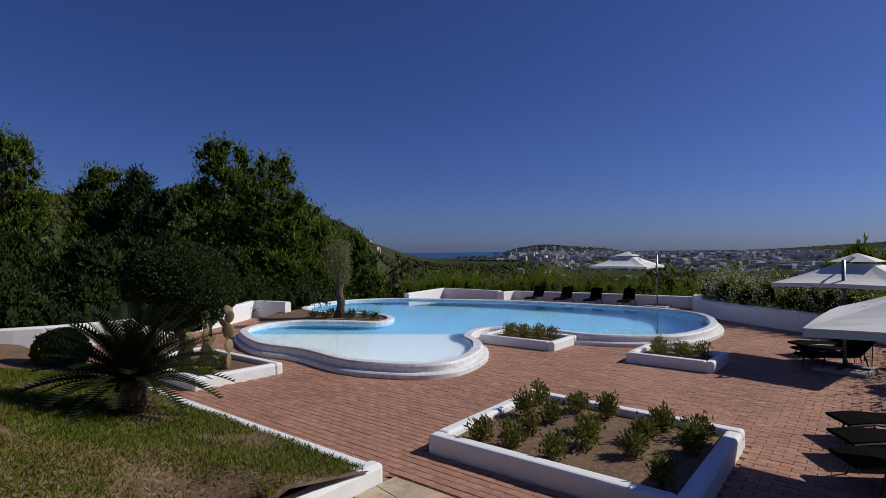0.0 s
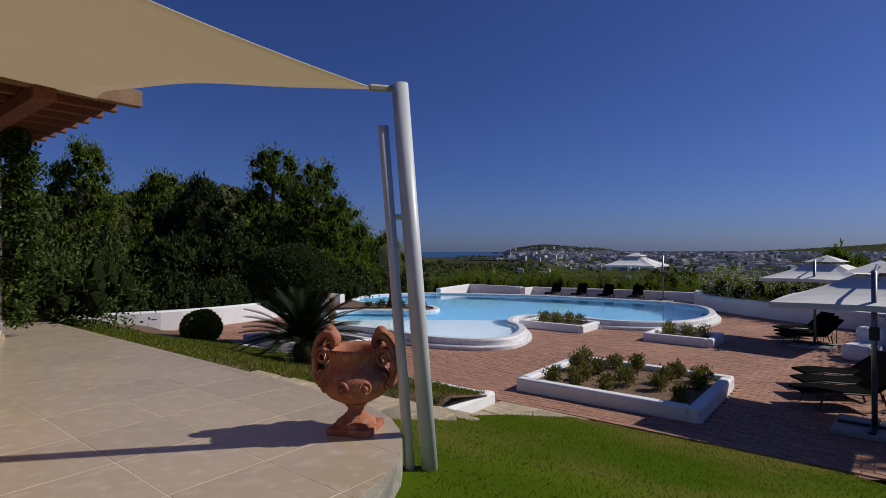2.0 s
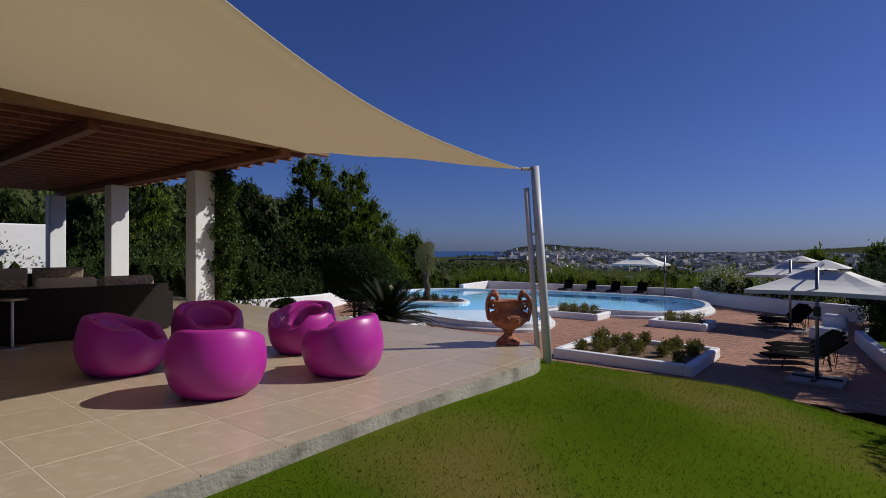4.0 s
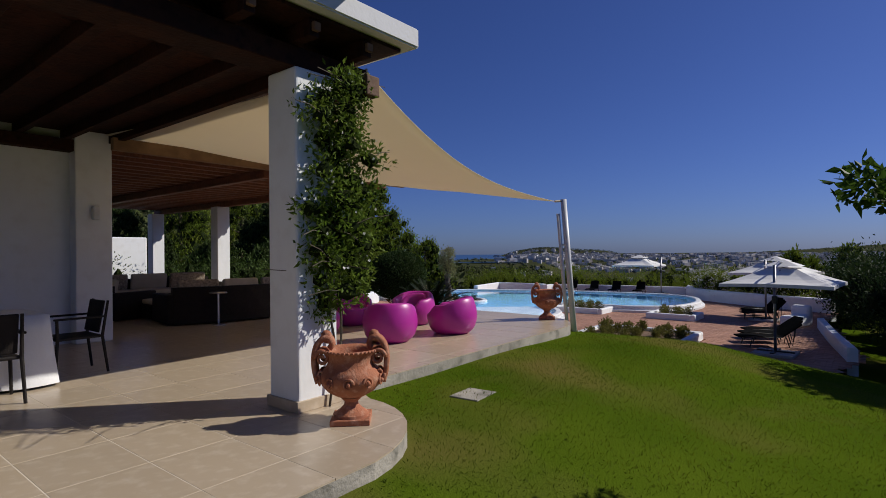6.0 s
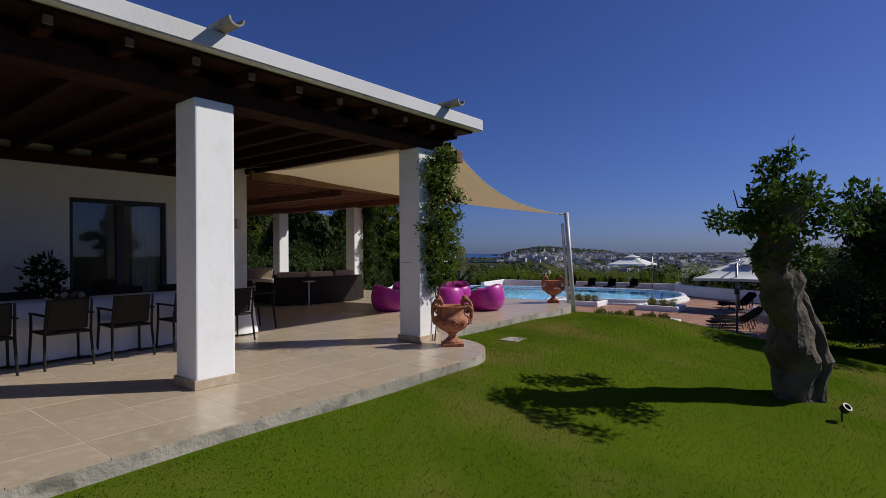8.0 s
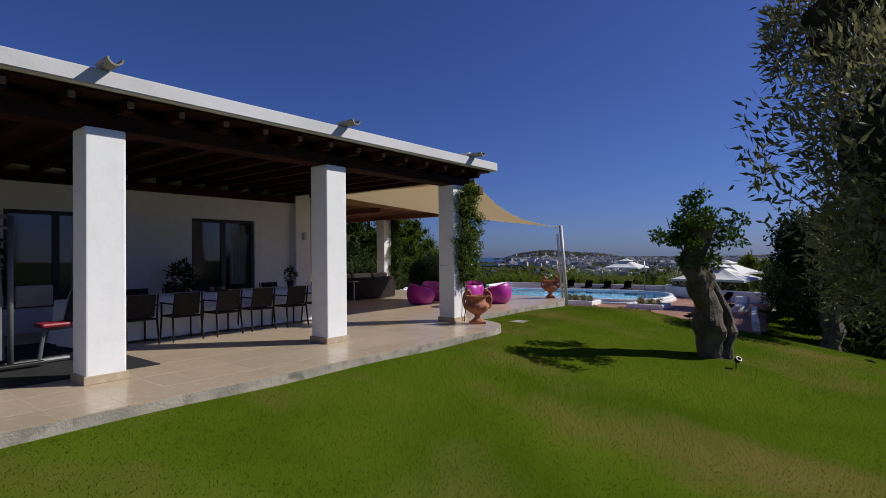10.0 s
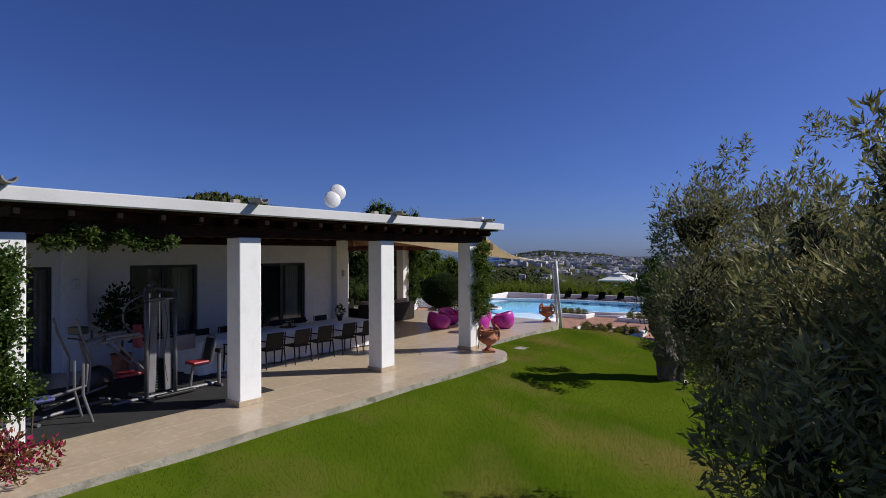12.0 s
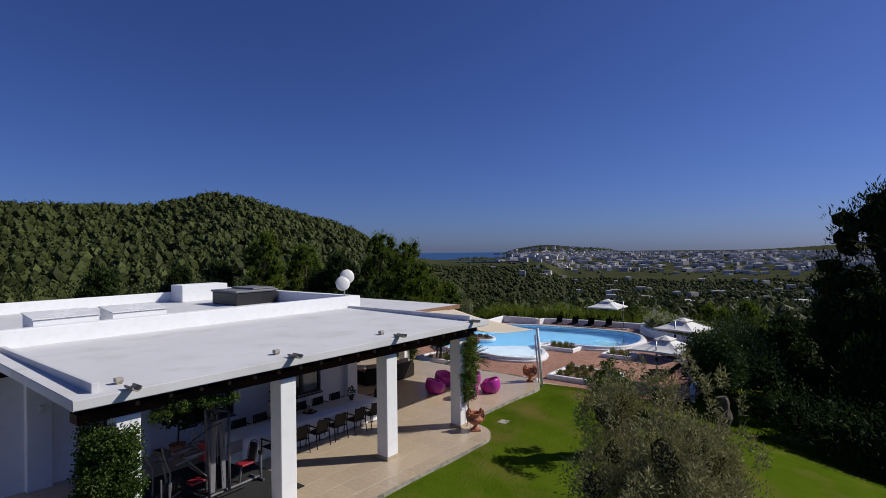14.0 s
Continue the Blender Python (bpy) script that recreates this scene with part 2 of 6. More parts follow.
M_WOODT = mat("tan_edge_beam", (.27, .155, .08), (.2, .11, .055), 5, .75, .3, 30)
M_SAIL = mat("cream_shade_cloth", (.85, .78, .64), (.82, .74, .60), .6, .85, .12, 120)
_n, _l = nodes(M_SAIL)
_tr = _n.new("ShaderNodeBsdfTranslucent")
_tr.inputs[0].default_value = (.88, .79, .62, 1)
_ms = _n.new("ShaderNodeMixShader")
_ms.inputs[0].default_value = .42
_l.new(_n["Principled BSDF"].outputs[0], _ms.inputs[1])
_l.new(_tr.outputs[0], _ms.inputs[2])
_l.new(_ms.outputs[0], _n["Material Output"].inputs[0])
M_METALW = mat("white_painted_pole", (.68, .69, .70), (.6, .61, .62), 3, .4, 0)
M_GREY = mat("grey_metal", (.30, .30, .31), (.24, .24, .25), 4, .35, 0, metal=.8)
M_STEEL = mat("brushed_steel", (.55, .55, .56), (.48, .48, .5), 5, .3, 0, metal=.9)
M_GYM = mat("grey_painted_tube", (.17, .17, .18), (.13, .13, .14), 5, .45, 0, metal=.3)
M_BLACK = mat("black_frame", (.012, .012, .013), (.02, .02, .02), 4, .45)
M_RUBBER = mat("black_rubber_mat", (.012, .012, .013), (.02, .02, .021), 3, .8, .3, 60)
M_WICKER = mat("dark_brown_wicker", (.014, .010, .008), (.022, .016, .012), 14, .65, .8, 90, spec=.2)
M_RESIN = mat("dark_brown_resin", (.014, .011, .010), (.020, .016, .014), 8, .6, .3, 80, spec=.2)
M_CUSH = mat("beige_cushion", (.52, .44, .33), (.44, .37, .27), 3, .9, .2, 50)
M_CUSHP = mat("patterned_cushion", (.42, .34, .26), (.20, .15, .11), 22, .9, .2, 50)
M_CLOTH = mat("white_tablecloth", (.78, .78, .78), (.72, .72, .73), 3, .9, .15, 40)
M_PURPLE = mat("magenta_plastic", (.43, .022, .30), (.38, .018, .265), 3, .38, .04, 90, c3=(.40, .02, .28), fine=20)
M_TERRA = mat("terracotta", (.42, .155, .075), (.31, .105, .05), 4, .8, .4, 40, c3=(.48, .24, .15), fine=14)
M_LAWN = mat("lawn_soil", (.080, .118, .008), (.052, .090, .005), .55, .95, .5, 60, c3=(.135, .115, .03), fine=.42, spec=.0)
M_SOIL = mat("garden_soil", (.17, .10, .055), (.11, .065, .035), 1.6, .95, .8, 25, c3=(.24, .16, .10), fine=12)
M_GROUND = mat("dry_hillside", (.04, .05, .022), (.065, .062, .034), .02, .95, .3, .5, c3=(.05, .06, .03), fine=.09, spec=.0)
M_BASIN = mat("pale_blue_pool_plaster", (.25, .55, .76), (.22, .51, .73), .6, .6, .1, 10)
M_SHALLOW = mat("white_pool_beach", (.70, .77, .82), (.66, .74, .80), .6, .6, .1, 10)
M_SEA = mat("sea_water", (.012, .055, .14), (.015, .06, .15), .004, .35, .25, .08)
M_BARK = mat("olive_bark", (.12, .095, .068), (.06, .048, .034), 3.0, .9, 1.0, 14, c3=(.04, .032, .025), fine=9)
M_PBARK = mat("pine_bark", (.12, .085, .06), (.07, .05, .035), 3, .9, .8, 12)
M_LAMP = mat("white_wall_lamp", (.7, .7, .68), (.6, .6, .58), 3, .5)
M_CURTAIN = mat("pale_curtain", (.62, .58, .52), (.55, .51, .45), 6, .9)
M_CANVAS = mat("white_umbrella_canvas", (.78, .77, .74), (.72, .71, .68), 1.2, .85, .1, 60)
M_LOUNGE = mat("dark_sling_fabric", (.005, .005, .005), (.008, .008, .008), 6, .95, .4, 90, spec=.02)
M_RED = mat("red_vinyl", (.28, .02, .03), (.22, .015, .025), 4, .4)
M_TUB = mat("grey_tub_panel", (.20, .20, .21), (.15, .15, .16), 3, .6, .2, 20)
# near-black green of the crown cores: inner shade given as colour
M_CORE = mat("crown_core_shade", (.014, .022, .008), (.022, .028, .010), 6, 1.0, spec=.0)
M_STONEP = mat("umbrella_base_slab", (.42, .40, .37), (.34, .32, .30), 4, .8, .2, 40)

L_GRASS = leafmat("grass_blades", (.085, .130, .007), (.145, .160, .012), .45, .4)
L_DRY = leafmat("rough_grass", (.10, .145, .014), (.165, .175, .028), .4, .3)
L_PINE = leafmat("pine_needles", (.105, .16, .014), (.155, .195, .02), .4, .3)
M_CBARK = mat("carob_bark", (.15, .115, .08), (.065, .05, .036), 2.6, .9, 1.0, 16, c3=(.045, .036, .03), fine=6)
# greyed green: distance haze mixed into the far leaf colour
L_HAZED = leafmat("hazed_far_scrub", (.05, .066, .05), (.07, .085, .062), .3, .1)
# darker copy of the pine needles, with the shade in its colour
L_PINE_SHADE = leafmat("shaded_pine_needles", (.024, .044, .008), (.036, .058, .010), .45, .12)
L_WOODS = leafmat("woods_leaves", (.046, .060, .016), (.072, .084, .024), .45, .2)
L_HEDGE = leafmat("hedge_leaves", (.135, .195, .014), (.185, .22, .022), .4, .35)
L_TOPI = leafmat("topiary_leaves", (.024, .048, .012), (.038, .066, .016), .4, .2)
L_OLIVE = leafmat("olive_leaves", (.215, .205, .075), (.275, .26, .125), .5, .25, .4)
L_VINE = leafmat("jasmine_leaves", (.09, .15, .016), (.14, .195, .028), .4, .35, .4)
L_IVY = leafmat("ivy_leaves", (.04, .075, .014), (.07, .105, .022), .4, .25, .4)
L_CAROB = leafmat("carob_leaves", (.045, .092, .012), (.07, .12, .016), .4, .3, .4)
L_CYCAS = leafmat("cycas_fronds", (.012, .020, .006), (.018, .026, .008), .3, .08, .35)
L_BED = leafmat("bed_plant_leaves", (.14, .15, .03), (.19, .16, .045), .4, .3)
L_CACT = mat("cactus_pad", (.24, .17, .085), (.20, .17, .07), 5, .6, .2, 30)
L_PETAL = leafmat("oleander_petals", (.72, .62, .62), (.78, .74, .72), .15, .3)
L_WPETAL = leafmat("white_petals", (.8, .8, .74), (.75, .75, .7), .1, .3)
L_MAG = leafmat("magenta_petals", (.42, .02, .12), (.34, .02, .10), .3, .3)
L_RUST = leafmat("rusty_leaves", (.20, .055, .03), (.12, .09, .03), .4, .3)


def glass_mat(name, tint=(1, 1, 1), rough=0.0, ior=1.45):
    m = bpy.data.materials.new(name)
    m.use_nodes = True
    b = m.node_tree.nodes["Principled BSDF"]
    b.inputs["Base Color"].default_value = (*tint, 1)
    b.inputs["Transmission Weight"].default_value = 1
    b.inputs["Roughness"].default_value = rough
    b.inputs["IOR"].default_value = ior
    return m


M_GLASS = glass_mat("window_glass", (.8, .84, .84))
M_WATER = glass_mat("pool_water", (.80, .92, .985), 0.0, 1.33)
_n, _l = nodes(M_WATER)
_nz = _n.new("ShaderNodeTexNoise")
_nz.inputs["Scale"].default_value = 2.2
_nz.inputs["Detail"].default_value = 3
_tc = _n.new("ShaderNodeTexCoord")
_l.new(_tc.outputs["Object"], _nz.inputs["Vector"])
_bp = _n.new("ShaderNodeBump")
_bp.inputs["Strength"].default_value = .12
_bp.inputs["Distance"].default_value = .05
_l.new(_nz.outputs["Fac"], _bp.inputs["Height"])
_l.new(_bp.outputs[0], _n["Principled BSDF"].inputs["Normal"])

# ---------------- land: one sheet to the horizon ----------------
EYE0 = np.array([-2.0, -8.0])


def sm(a, b, x):
    t = np.clip((x - a) / (b - a), 0, 1)
    return t * t * (3 - 2 * t)


def land(x, y):
    """Height of the hillside, the valley, the headland and the far hills."""
    x, y = np.asarray(x, float), np.asarray(y, float)
    d = np.hypot(x - EYE0[0], y - EYE0[1])
    az = np.degrees(np.arctan2(x - EYE0[0], y - EYE0[1]))       # to the right of +y
    base = -3.6 - 3.5 * sm(38, 90, d) - 38 * sm(60, 420, d) - 14 * sm(400, 900, d)
    bay = sm(-16, -10, az) * (1 - sm(7.0, 10.0, az))
    base = base + 36.5 * (sm(900, 2700, d) * (1 - bay) + sm(500, 1350, d) * bay)
    rise = np.interp(az, [-180, -90, -60, -45, -34, -29.5, -27.5, -25, -20, -15, -11, -7, -3.5, -2, 180], [20, 46, 48, 46, 45, 51, 57, 54, 41, 31, 21, 9, 1, 0, 0])
    ridge = rise * sm(110, 560, d) * (1 - .55 * sm(650, 1300, d)) + np.where(rise > 0, 1, 0) * 42 * sm(60, 500, d) * sm(0, 30, rise)
    ridge = ridge * (1 - sm(1300, 2300, d) * (1 - sm(-20, -40, az)))
    h = base + ridge
    # sea in the sector between the hill and the headland
    sea = sm(-9, -6, az) * (1 - sm(3.0, 5.0, az)) * sm(1500, 1900, d)
    h = h - 14 * sea
    # the headland and the far hills
    ax = d * np.sin(np.radians(az))
    for cx, cy, w, dp, hh in ((300, 3000, 150, 260, 24), (430, 3050, 130, 260, 31), (620, 3080, 150, 260, 28), (760, 3100, 90, 200, 15), (150, 2900, 110, 200, 8), (1950, 3100, 350, 400, 14), (2500, 3200, 420, 500, 42), (3200, 3000, 500, 500, 60)):
        h = h + hh * np.exp(-((x - cx) / w) ** 2 - ((y - cy) / dp) ** 2)
    und = 5 * np.sin(x * .011 + 1) * np.sin(y * .009) * sm(150, 500, d) * (1 - .85 * sm(1500, 2600, d))
    return h + und


radii = np.concatenate([[0.0], np.geomspace(8, 4950, 92)])
angs = np.radians(np.concatenate([np.arange(-180, -56, 4.0), np.arange(-56, 52, .5), np.arange(52, 180, 4.0)]))
gv, gf = [], []
nA = len(angs)
for r in radii:
    X, Y = EYE0[0] + r * np.sin(angs), EYE0[1] + r * np.cos(angs)
    gv.append(np.c_[X, Y, land(X, Y)])
for i in range(len(radii) - 1):
    a0 = i * nA
    for k in range(nA):
        k2 = (k + 1) % nA
        gf.append((a0 + k, a0 + nA + k, a0 + nA + k2, a0 + k2))
ground = tagged(raw("ground", np.concatenate(gv), [f[::-1] for f in gf], M_GROUND, smooth=True), "dry wooded hillside falling to a wide plain", "ground", kind="structure")
SEA_Z = -24.0
bm = bmesh.new()
sa = np.radians(np.arange(-26, 5.6, 1.0))
inner = [bm.verts.new((EYE0[0] + 1300 * math.sin(a), EYE0[1] + 1300 * math.cos(a), SEA_Z)) for a in sa]
outer = [bm.verts.new((EYE0[0] + 4940 * math.sin(a), EYE0[1] + 4940 * math.cos(a), SEA_Z + 1.2)) for a in sa]
for k in range(len(sa) - 1):
    bm.faces.new((inner[k], outer[k], outer[k + 1], inner[k + 1]))
bmesh.ops.recalc_face_normals(bm, faces=list(bm.faces))
tagged(part("water", bm, M_SEA), "calm deep blue sea beyond the headland", "sea", kind="structure")

# ---------------- terrace ----------------
EDGE = [(-15, -1.3), (-1.1, -1.3)]
for k in range(1, 10):
    a = radians(-90 + 100 * k / 10)
    EDGE.append((-.55 + 1.25 * math.cos(a) - .0, -.15 + 1.15 * math.sin(a)))
EDGE += [(.95, .38), (5.9, .455)]
for k in range(1, 10):
    a = radians(-90 + 90 * k / 10)
    EDGE.append((6.0 + 1.44 * math.cos(a), 1.88 + 1.42 * math.sin(a)))
EDGE += [(7.44, 2.1), (7.49, 2.6), (7.49, 13.5), (-15, 13.5)]
floor = thing("floor", "terrace floor of beige square tiles with a worn kerb", "floor", HOUSE, kind="structure")
part("slab", prism(bmesh.new(), EDGE, -.9, -.012), M_CONC, floor, "weathered concrete kerb")
tagged(raw("grout", [(x, y, -.0016) for x, y in offset_loop(EDGE, .006)], [list(range(len(EDGE)))], M_GROUT, floor), "pale cream grout between the tiles")
TU, TV, G = .576, .69, .0035
near, rest_v, rest_f = [], [], []
for i in range(-25, 17):
    for j in range(-3, 21):
        u0, v0 = -1.25 + TU * i, -.10 + TV * j
        p = clip_rect(EDGE, u0 + G, u0 + TU - G, v0 + G, v0 + TV - G)
        if len(p) < 3:
            continue
        a = abs(sum(p[k - 1][0] * p[k][1] - p[k][0] * p[k - 1][1] for k in range(len(p)))) / 2
        if a < .004:
            continue
        full = a > TU * TV * .96
        if -8 < u0 < 7 and v0 < 3.0 and len(near) < 298:
            near.append((u0, v0, p, full))
        else:
            b0 = len(rest_v)
            n = len(p)
            rest_v += [(x, y, -.012) for x, y in p] + [(x, y, 0) for x, y in p]
            rest_f.append(list(range(b0 + n, b0 + 2 * n)))
            rest_f += [(b0 + k, b0 + (k + 1) % n, b0 + n + (k + 1) % n, b0 + n + k) for k in range(n)]
rt = raw("tile_field", rest_v, rest_f, M_TILEJ, floor)
tagged(rt, kind="stuff")
FULL_TILE = mesh_of("tile", prism(bmesh.new(), [(G, G), (TU - G, G), (TU - G, TV - G), (G, TV - G)], -.012, 0, .002), M_TILE)


def lawn_z(u, v):
    """Height of the lawn in the house frame."""
    u, v = np.asarray(u, float), np.asarray(v, float)
    z = -.13 - .155 * np.maximum(0, -1.45 - v) - np.interp(u, [4.6, 6.0, 7.5, 13.3, 30], [0, .04, .14, 1.60, 2.3])
    z = z - .04 * np.maximum(0, -1.3 - v) * sm(-3, -12, u)
    return np.maximum(z, -2.6 + .0 * u) + .012 * np.sin(u * 2.1) * np.sin(v * 1.7)


# lawn: a sheet in the house frame that runs to the terrace kerb, the steps and the paving
us, vs = np.arange(-26, 30, .3), np.arange(-34, 2.75, .3)
UU, VV = np.meshgrid(us, vs, indexing='ij')
ZZ = lawn_z(UU, VV)
lv = np.c_[UU.ravel(), VV.ravel(), ZZ.ravel()]
nv = len(vs)
lf = []
for i in range(len(us) - 1):
    for j in range(nv - 1):
        u, v = us[i] + .15, vs[j] + .15
        if u > 13.4 and v > -2.9:
            continue
        if v > .7 and u < 6.6:
            continue
        if u < -1.2 and v > -1.0:
            continue
        lf.append((i * nv + j, (i + 1) * nv + j, (i + 1) * nv + j + 1, i * nv + j + 1))
lawn = thing("lawn", "short mown lawn with dry patches sloping from the terrace", "lawn", HOUSE, kind="structure")
raw("turf", lv, lf, M_LAWN, lawn, smooth=True)

# ---------------- steps, rough bank, kerb ----------------
PATIO_Z = -1.84
STEPS, GO, RISE, SIDE = 9, .50, .184, 2.45
steps = thing("steps", "wide honey-coloured flagstone steps down to the pool", "steps", SLOPE, kind="structure")
for k in range(STEPS):
    u0, z = 7.35 + GO * k, -RISE * (k + 1)
    part("tread", prism(bmesh.new(), [(u0 - .03, SIDE), (u0 + GO, SIDE), (u0 + GO, 4.35 + .05 * math.sin(k * 5)), (u0 - .03, 4.38)], -2.3, z, .015), M_MORTAR, steps)
part("landing", prism(bmesh.new(), [(11.85, SIDE), (13.35, SIDE), (13.35, 4.33), (11.85, 4.33)], -2.3, PATIO_Z), M_MORTAR, steps)
rng = np.random.default_rng(3)


def flags(u0, u1, v0, v1, z, nu, nv, wob):
    """Irregular flagstones that share their crooked joints."""
    gu = [[u0 + (u1 - u0) * i / nu + (rng.uniform(-wob, wob) if 0 < i < nu else 0) for j in range(nv + 1)] for i in range(nu + 1)]
    gw = [[v0 + (v1 - v0) * j / nv + (rng.uniform(-wob, wob) if 0 < j < nv else 0) for j in range(nv + 1)] for i in range(nu + 1)]
    for i in range(nu):
        for j in range(nv):
            q = [(gu[a][b], gw[a][b]) for a, b in ((i, j), (i + 1, j), (i + 1, j + 1), (i, j + 1))]
            cx, cy = sum(p[0] for p in q) / 4, sum(p[1] for p in q) / 4
            q = [(cx + (x - cx) * .97, cy + (y - cy) * .97) for x, y in q]
            bm = prism(bmesh.new(), q, z - .02, z + .008 + .008 * rng.uniform(), .010)
            part("flagstone", bm, M_STONE, steps)


for k in range(STEPS):
    flags(7.35 + GO * k - .05, 7.35 + GO * (k + 1) - .02, SIDE, 4.36, -RISE * (k + 1), 1 if k % 3 == 1 else 2, 3 if k % 2 else 4, .10)
flags(11.86, 13.34, SIDE, 4.32, PATIO_Z, 4, 4, .13)


def bank_z(u, v):
    u, v = np.asarray(u, float), np.asarray(v, float)
    z = -.12 - 1.50 * sm(6.6, 13.4, u) + .03 * np.sin(u * 3.1 + v) * np.sin(v * 2.3)
    low = np.minimum(z, -.30 - .368 * (u - 7.35))                # dips beside the steps
    f = (1 - sm(4.45, 6.6, v)) * (1 - sm(10.9, 11.7, u))
    return z * (1 - f) + low * f


us, vs = np.arange(7.25, 13.0, .2), np.arange(4.3, 22.1, .2)
UU, VV = np.meshgrid(us, vs, indexing='ij')
nv = len(vs)
bank = thing("grass_bank", "rough grassy bank with bare reddish soil", "bank", SLOPE, kind="structure")
raw("soil", np.c_[UU.ravel(), VV.ravel(), bank_z(UU, VV).ravel()], [(i * nv + j, (i + 1) * nv + j, (i + 1) * nv + j + 1, i * nv + j + 1) for i in range(len(us) - 1) for j in range(nv - 1)], M_SOIL, bank, smooth=True)
kerb = thing("kerb", "low whitewashed kerb along the grass bank", "kerb", SLOPE, kind="structure")
part("long_side", B(12.9, 13.1, 4.5, 14.0, -2.2, -1.6, bevel=.05), M_WHITE, kerb)
part("short_side", B(11.6, 13.15, 4.33, 4.58, -2.2, -1.58, bevel=.06), M_WHITE, kerb)

# ---------------- pool ----------------
SITE = POOLSIDE
PATIO = -1.85
RIM, WATER = -1.52, -1.62
POOL = spline([(-7.0, 19.44), (-5.62, 17.55), (-3.92, 16.5), (-2.44, 15.13), (-1.27, 14.61), (-0.21, 14.51), (0.58, 15.03), (1.11, 16.4), (1.17, 17.87), (0.9, 19.02), (1.48, 20.49), (3.07, 20.28), (4.56, 19.02), (6.25, 18.65), (7.63, 18.97), (9.01, 20.28), (9.96, 21.96), (10.49, 24.38), (9.54, 26.58), (7.42, 28.26), (5.3, 29.52), (2.86, 30.78), (-0.11, 31.62), (-3.39, 32.36), (-5.83, 31.62), (-7.42, 29.73), (-7.42, 27.21), (-6.04, 25.53), (-4.45, 25.11), (-3.07, 24.38), (-2.6, 23.22), (-2.92, 22.38), (-4.13, 22.7), (-6.04, 22.8), (-7.21, 21.86), (-7.42, 20.59)], 7)
POOL_IN = offset_loop(POOL, .33)
if np.mean(inside(POOL_IN, POOL)) < .5:
    POOL_IN = offset_loop(POOL, -.33)
    SIGN = -1
else:
    SIGN = 1
POOL_OUT = offset_loop(POOL, -.16 * SIGN)


def band(bm, a, za, b, zb):
    va = [bm.verts.new((x, y, za)) for x, y in a]
    vb = [bm.verts.new((x, y, zb)) for x, y in b]
    n = len(a)
    for k in range(n):
        bm.faces.new((va[k], va[(k + 1) % n], vb[(k + 1) % n], vb[k]))


pool = thing("swimming_pool", "free-form pool with a thick white rim and pale blue water", "swimming pool")
bm = bmesh.new()
L1 = offset_loop(POOL, .05 * SIGN)
L2 = offset_loop(POOL, .28 * SIGN)
for a, za, b, zb in ((POOL_OUT, PATIO - .3, POOL_OUT, PATIO + .10), (POOL_OUT, PATIO + .10, offset_loop(POOL, -.12 * SIGN), PATIO + .13), (offset_loop(POOL, -.12 * SIGN), PATIO + .13, POOL, PATIO + .14), (POOL, PATIO + .14, offset_loop(POOL, .01 * SIGN), RIM - .05), (offset_loop(POOL, .01 * SIGN), RIM - .05, L1, RIM), (L1, RIM, L2, RIM), (L2, RIM, POOL_IN, RIM - .04), (POOL_IN, RIM - .04, POOL_IN, WATER - .05)):
    band(bm, a, za, b, zb)
bmesh.ops.remove_doubles(bm, verts=list(bm.verts), dist=.0005)
bmesh.ops.recalc_face_normals(bm, faces=list(bm.faces))
part("rim", bm, M_RIMW, pool, "thick whitewashed rim", smooth=False)


def floor_depth(x, y):
    """The pool floor: a beach at the near lobe that falls away to the deep end."""
    d = np.minimum(sm(16.0, 23.3, y), 1)
    east = sm(1.0, 3.5, x)
    return WATER - .10 - 1.55 * np.maximum(d * sm(14.4, 26, y), east * sm(16.5, 20.7, y))


bm = bmesh.new()
band(bm, POOL_IN, WATER - .05, POOL_IN, -3.4)
part("wall", bm, M_BASIN, pool)
xs, ys = np.arange(-8.2, 11.4, .3), np.arange(13.8, 33.2, .3)
fl = bmesh.new()
for x0 in xs:
    for y0 in ys:
        p = clip_rect(POOL_IN, x0, x0 + .3, y0, y0 + .3)
        if len(p) >= 3:
            try:
                fl.faces.new([fl.verts.new((x, y, float(floor_depth(x, y)))) for x, y in p])
            except ValueError:
                pass
bmesh.ops.remove_doubles(fl, verts=list(fl.verts), dist=.002)
bmesh.ops.recalc_face_normals(fl, faces=list(fl.faces))
for f in fl.faces:
    if f.normal.z < 0:
        f.normal_flip()
    c = f.calc_center_median()
    f.material_index = 1 if c.z > WATER - .62 else 0
part("basin_floor", fl, [M_BASIN, M_SHALLOW], pool, smooth=True)
bm = bmesh.new()
for x0 in np.arange(-8.2, 11.4, .8):
    for y0 in np.arange(13.8, 33.2, .8):
        p = clip_rect(POOL_IN, x0, x0 + .8, y0, y0 + .8)
        if len(p) >= 3:
            bm.faces.new([bm.verts.new((x, y, WATER)) for x, y in p])
bmesh.ops.remove_doubles(bm, verts=list(bm.verts), dist=.002)
for f in bm.faces:
    if f.normal.z < 0:
        f.normal_flip()
bm.normal_update()
wat = part("water_surface", bm, M_WATER, pool, "clear pale blue water")
wat.visible_shadow = False

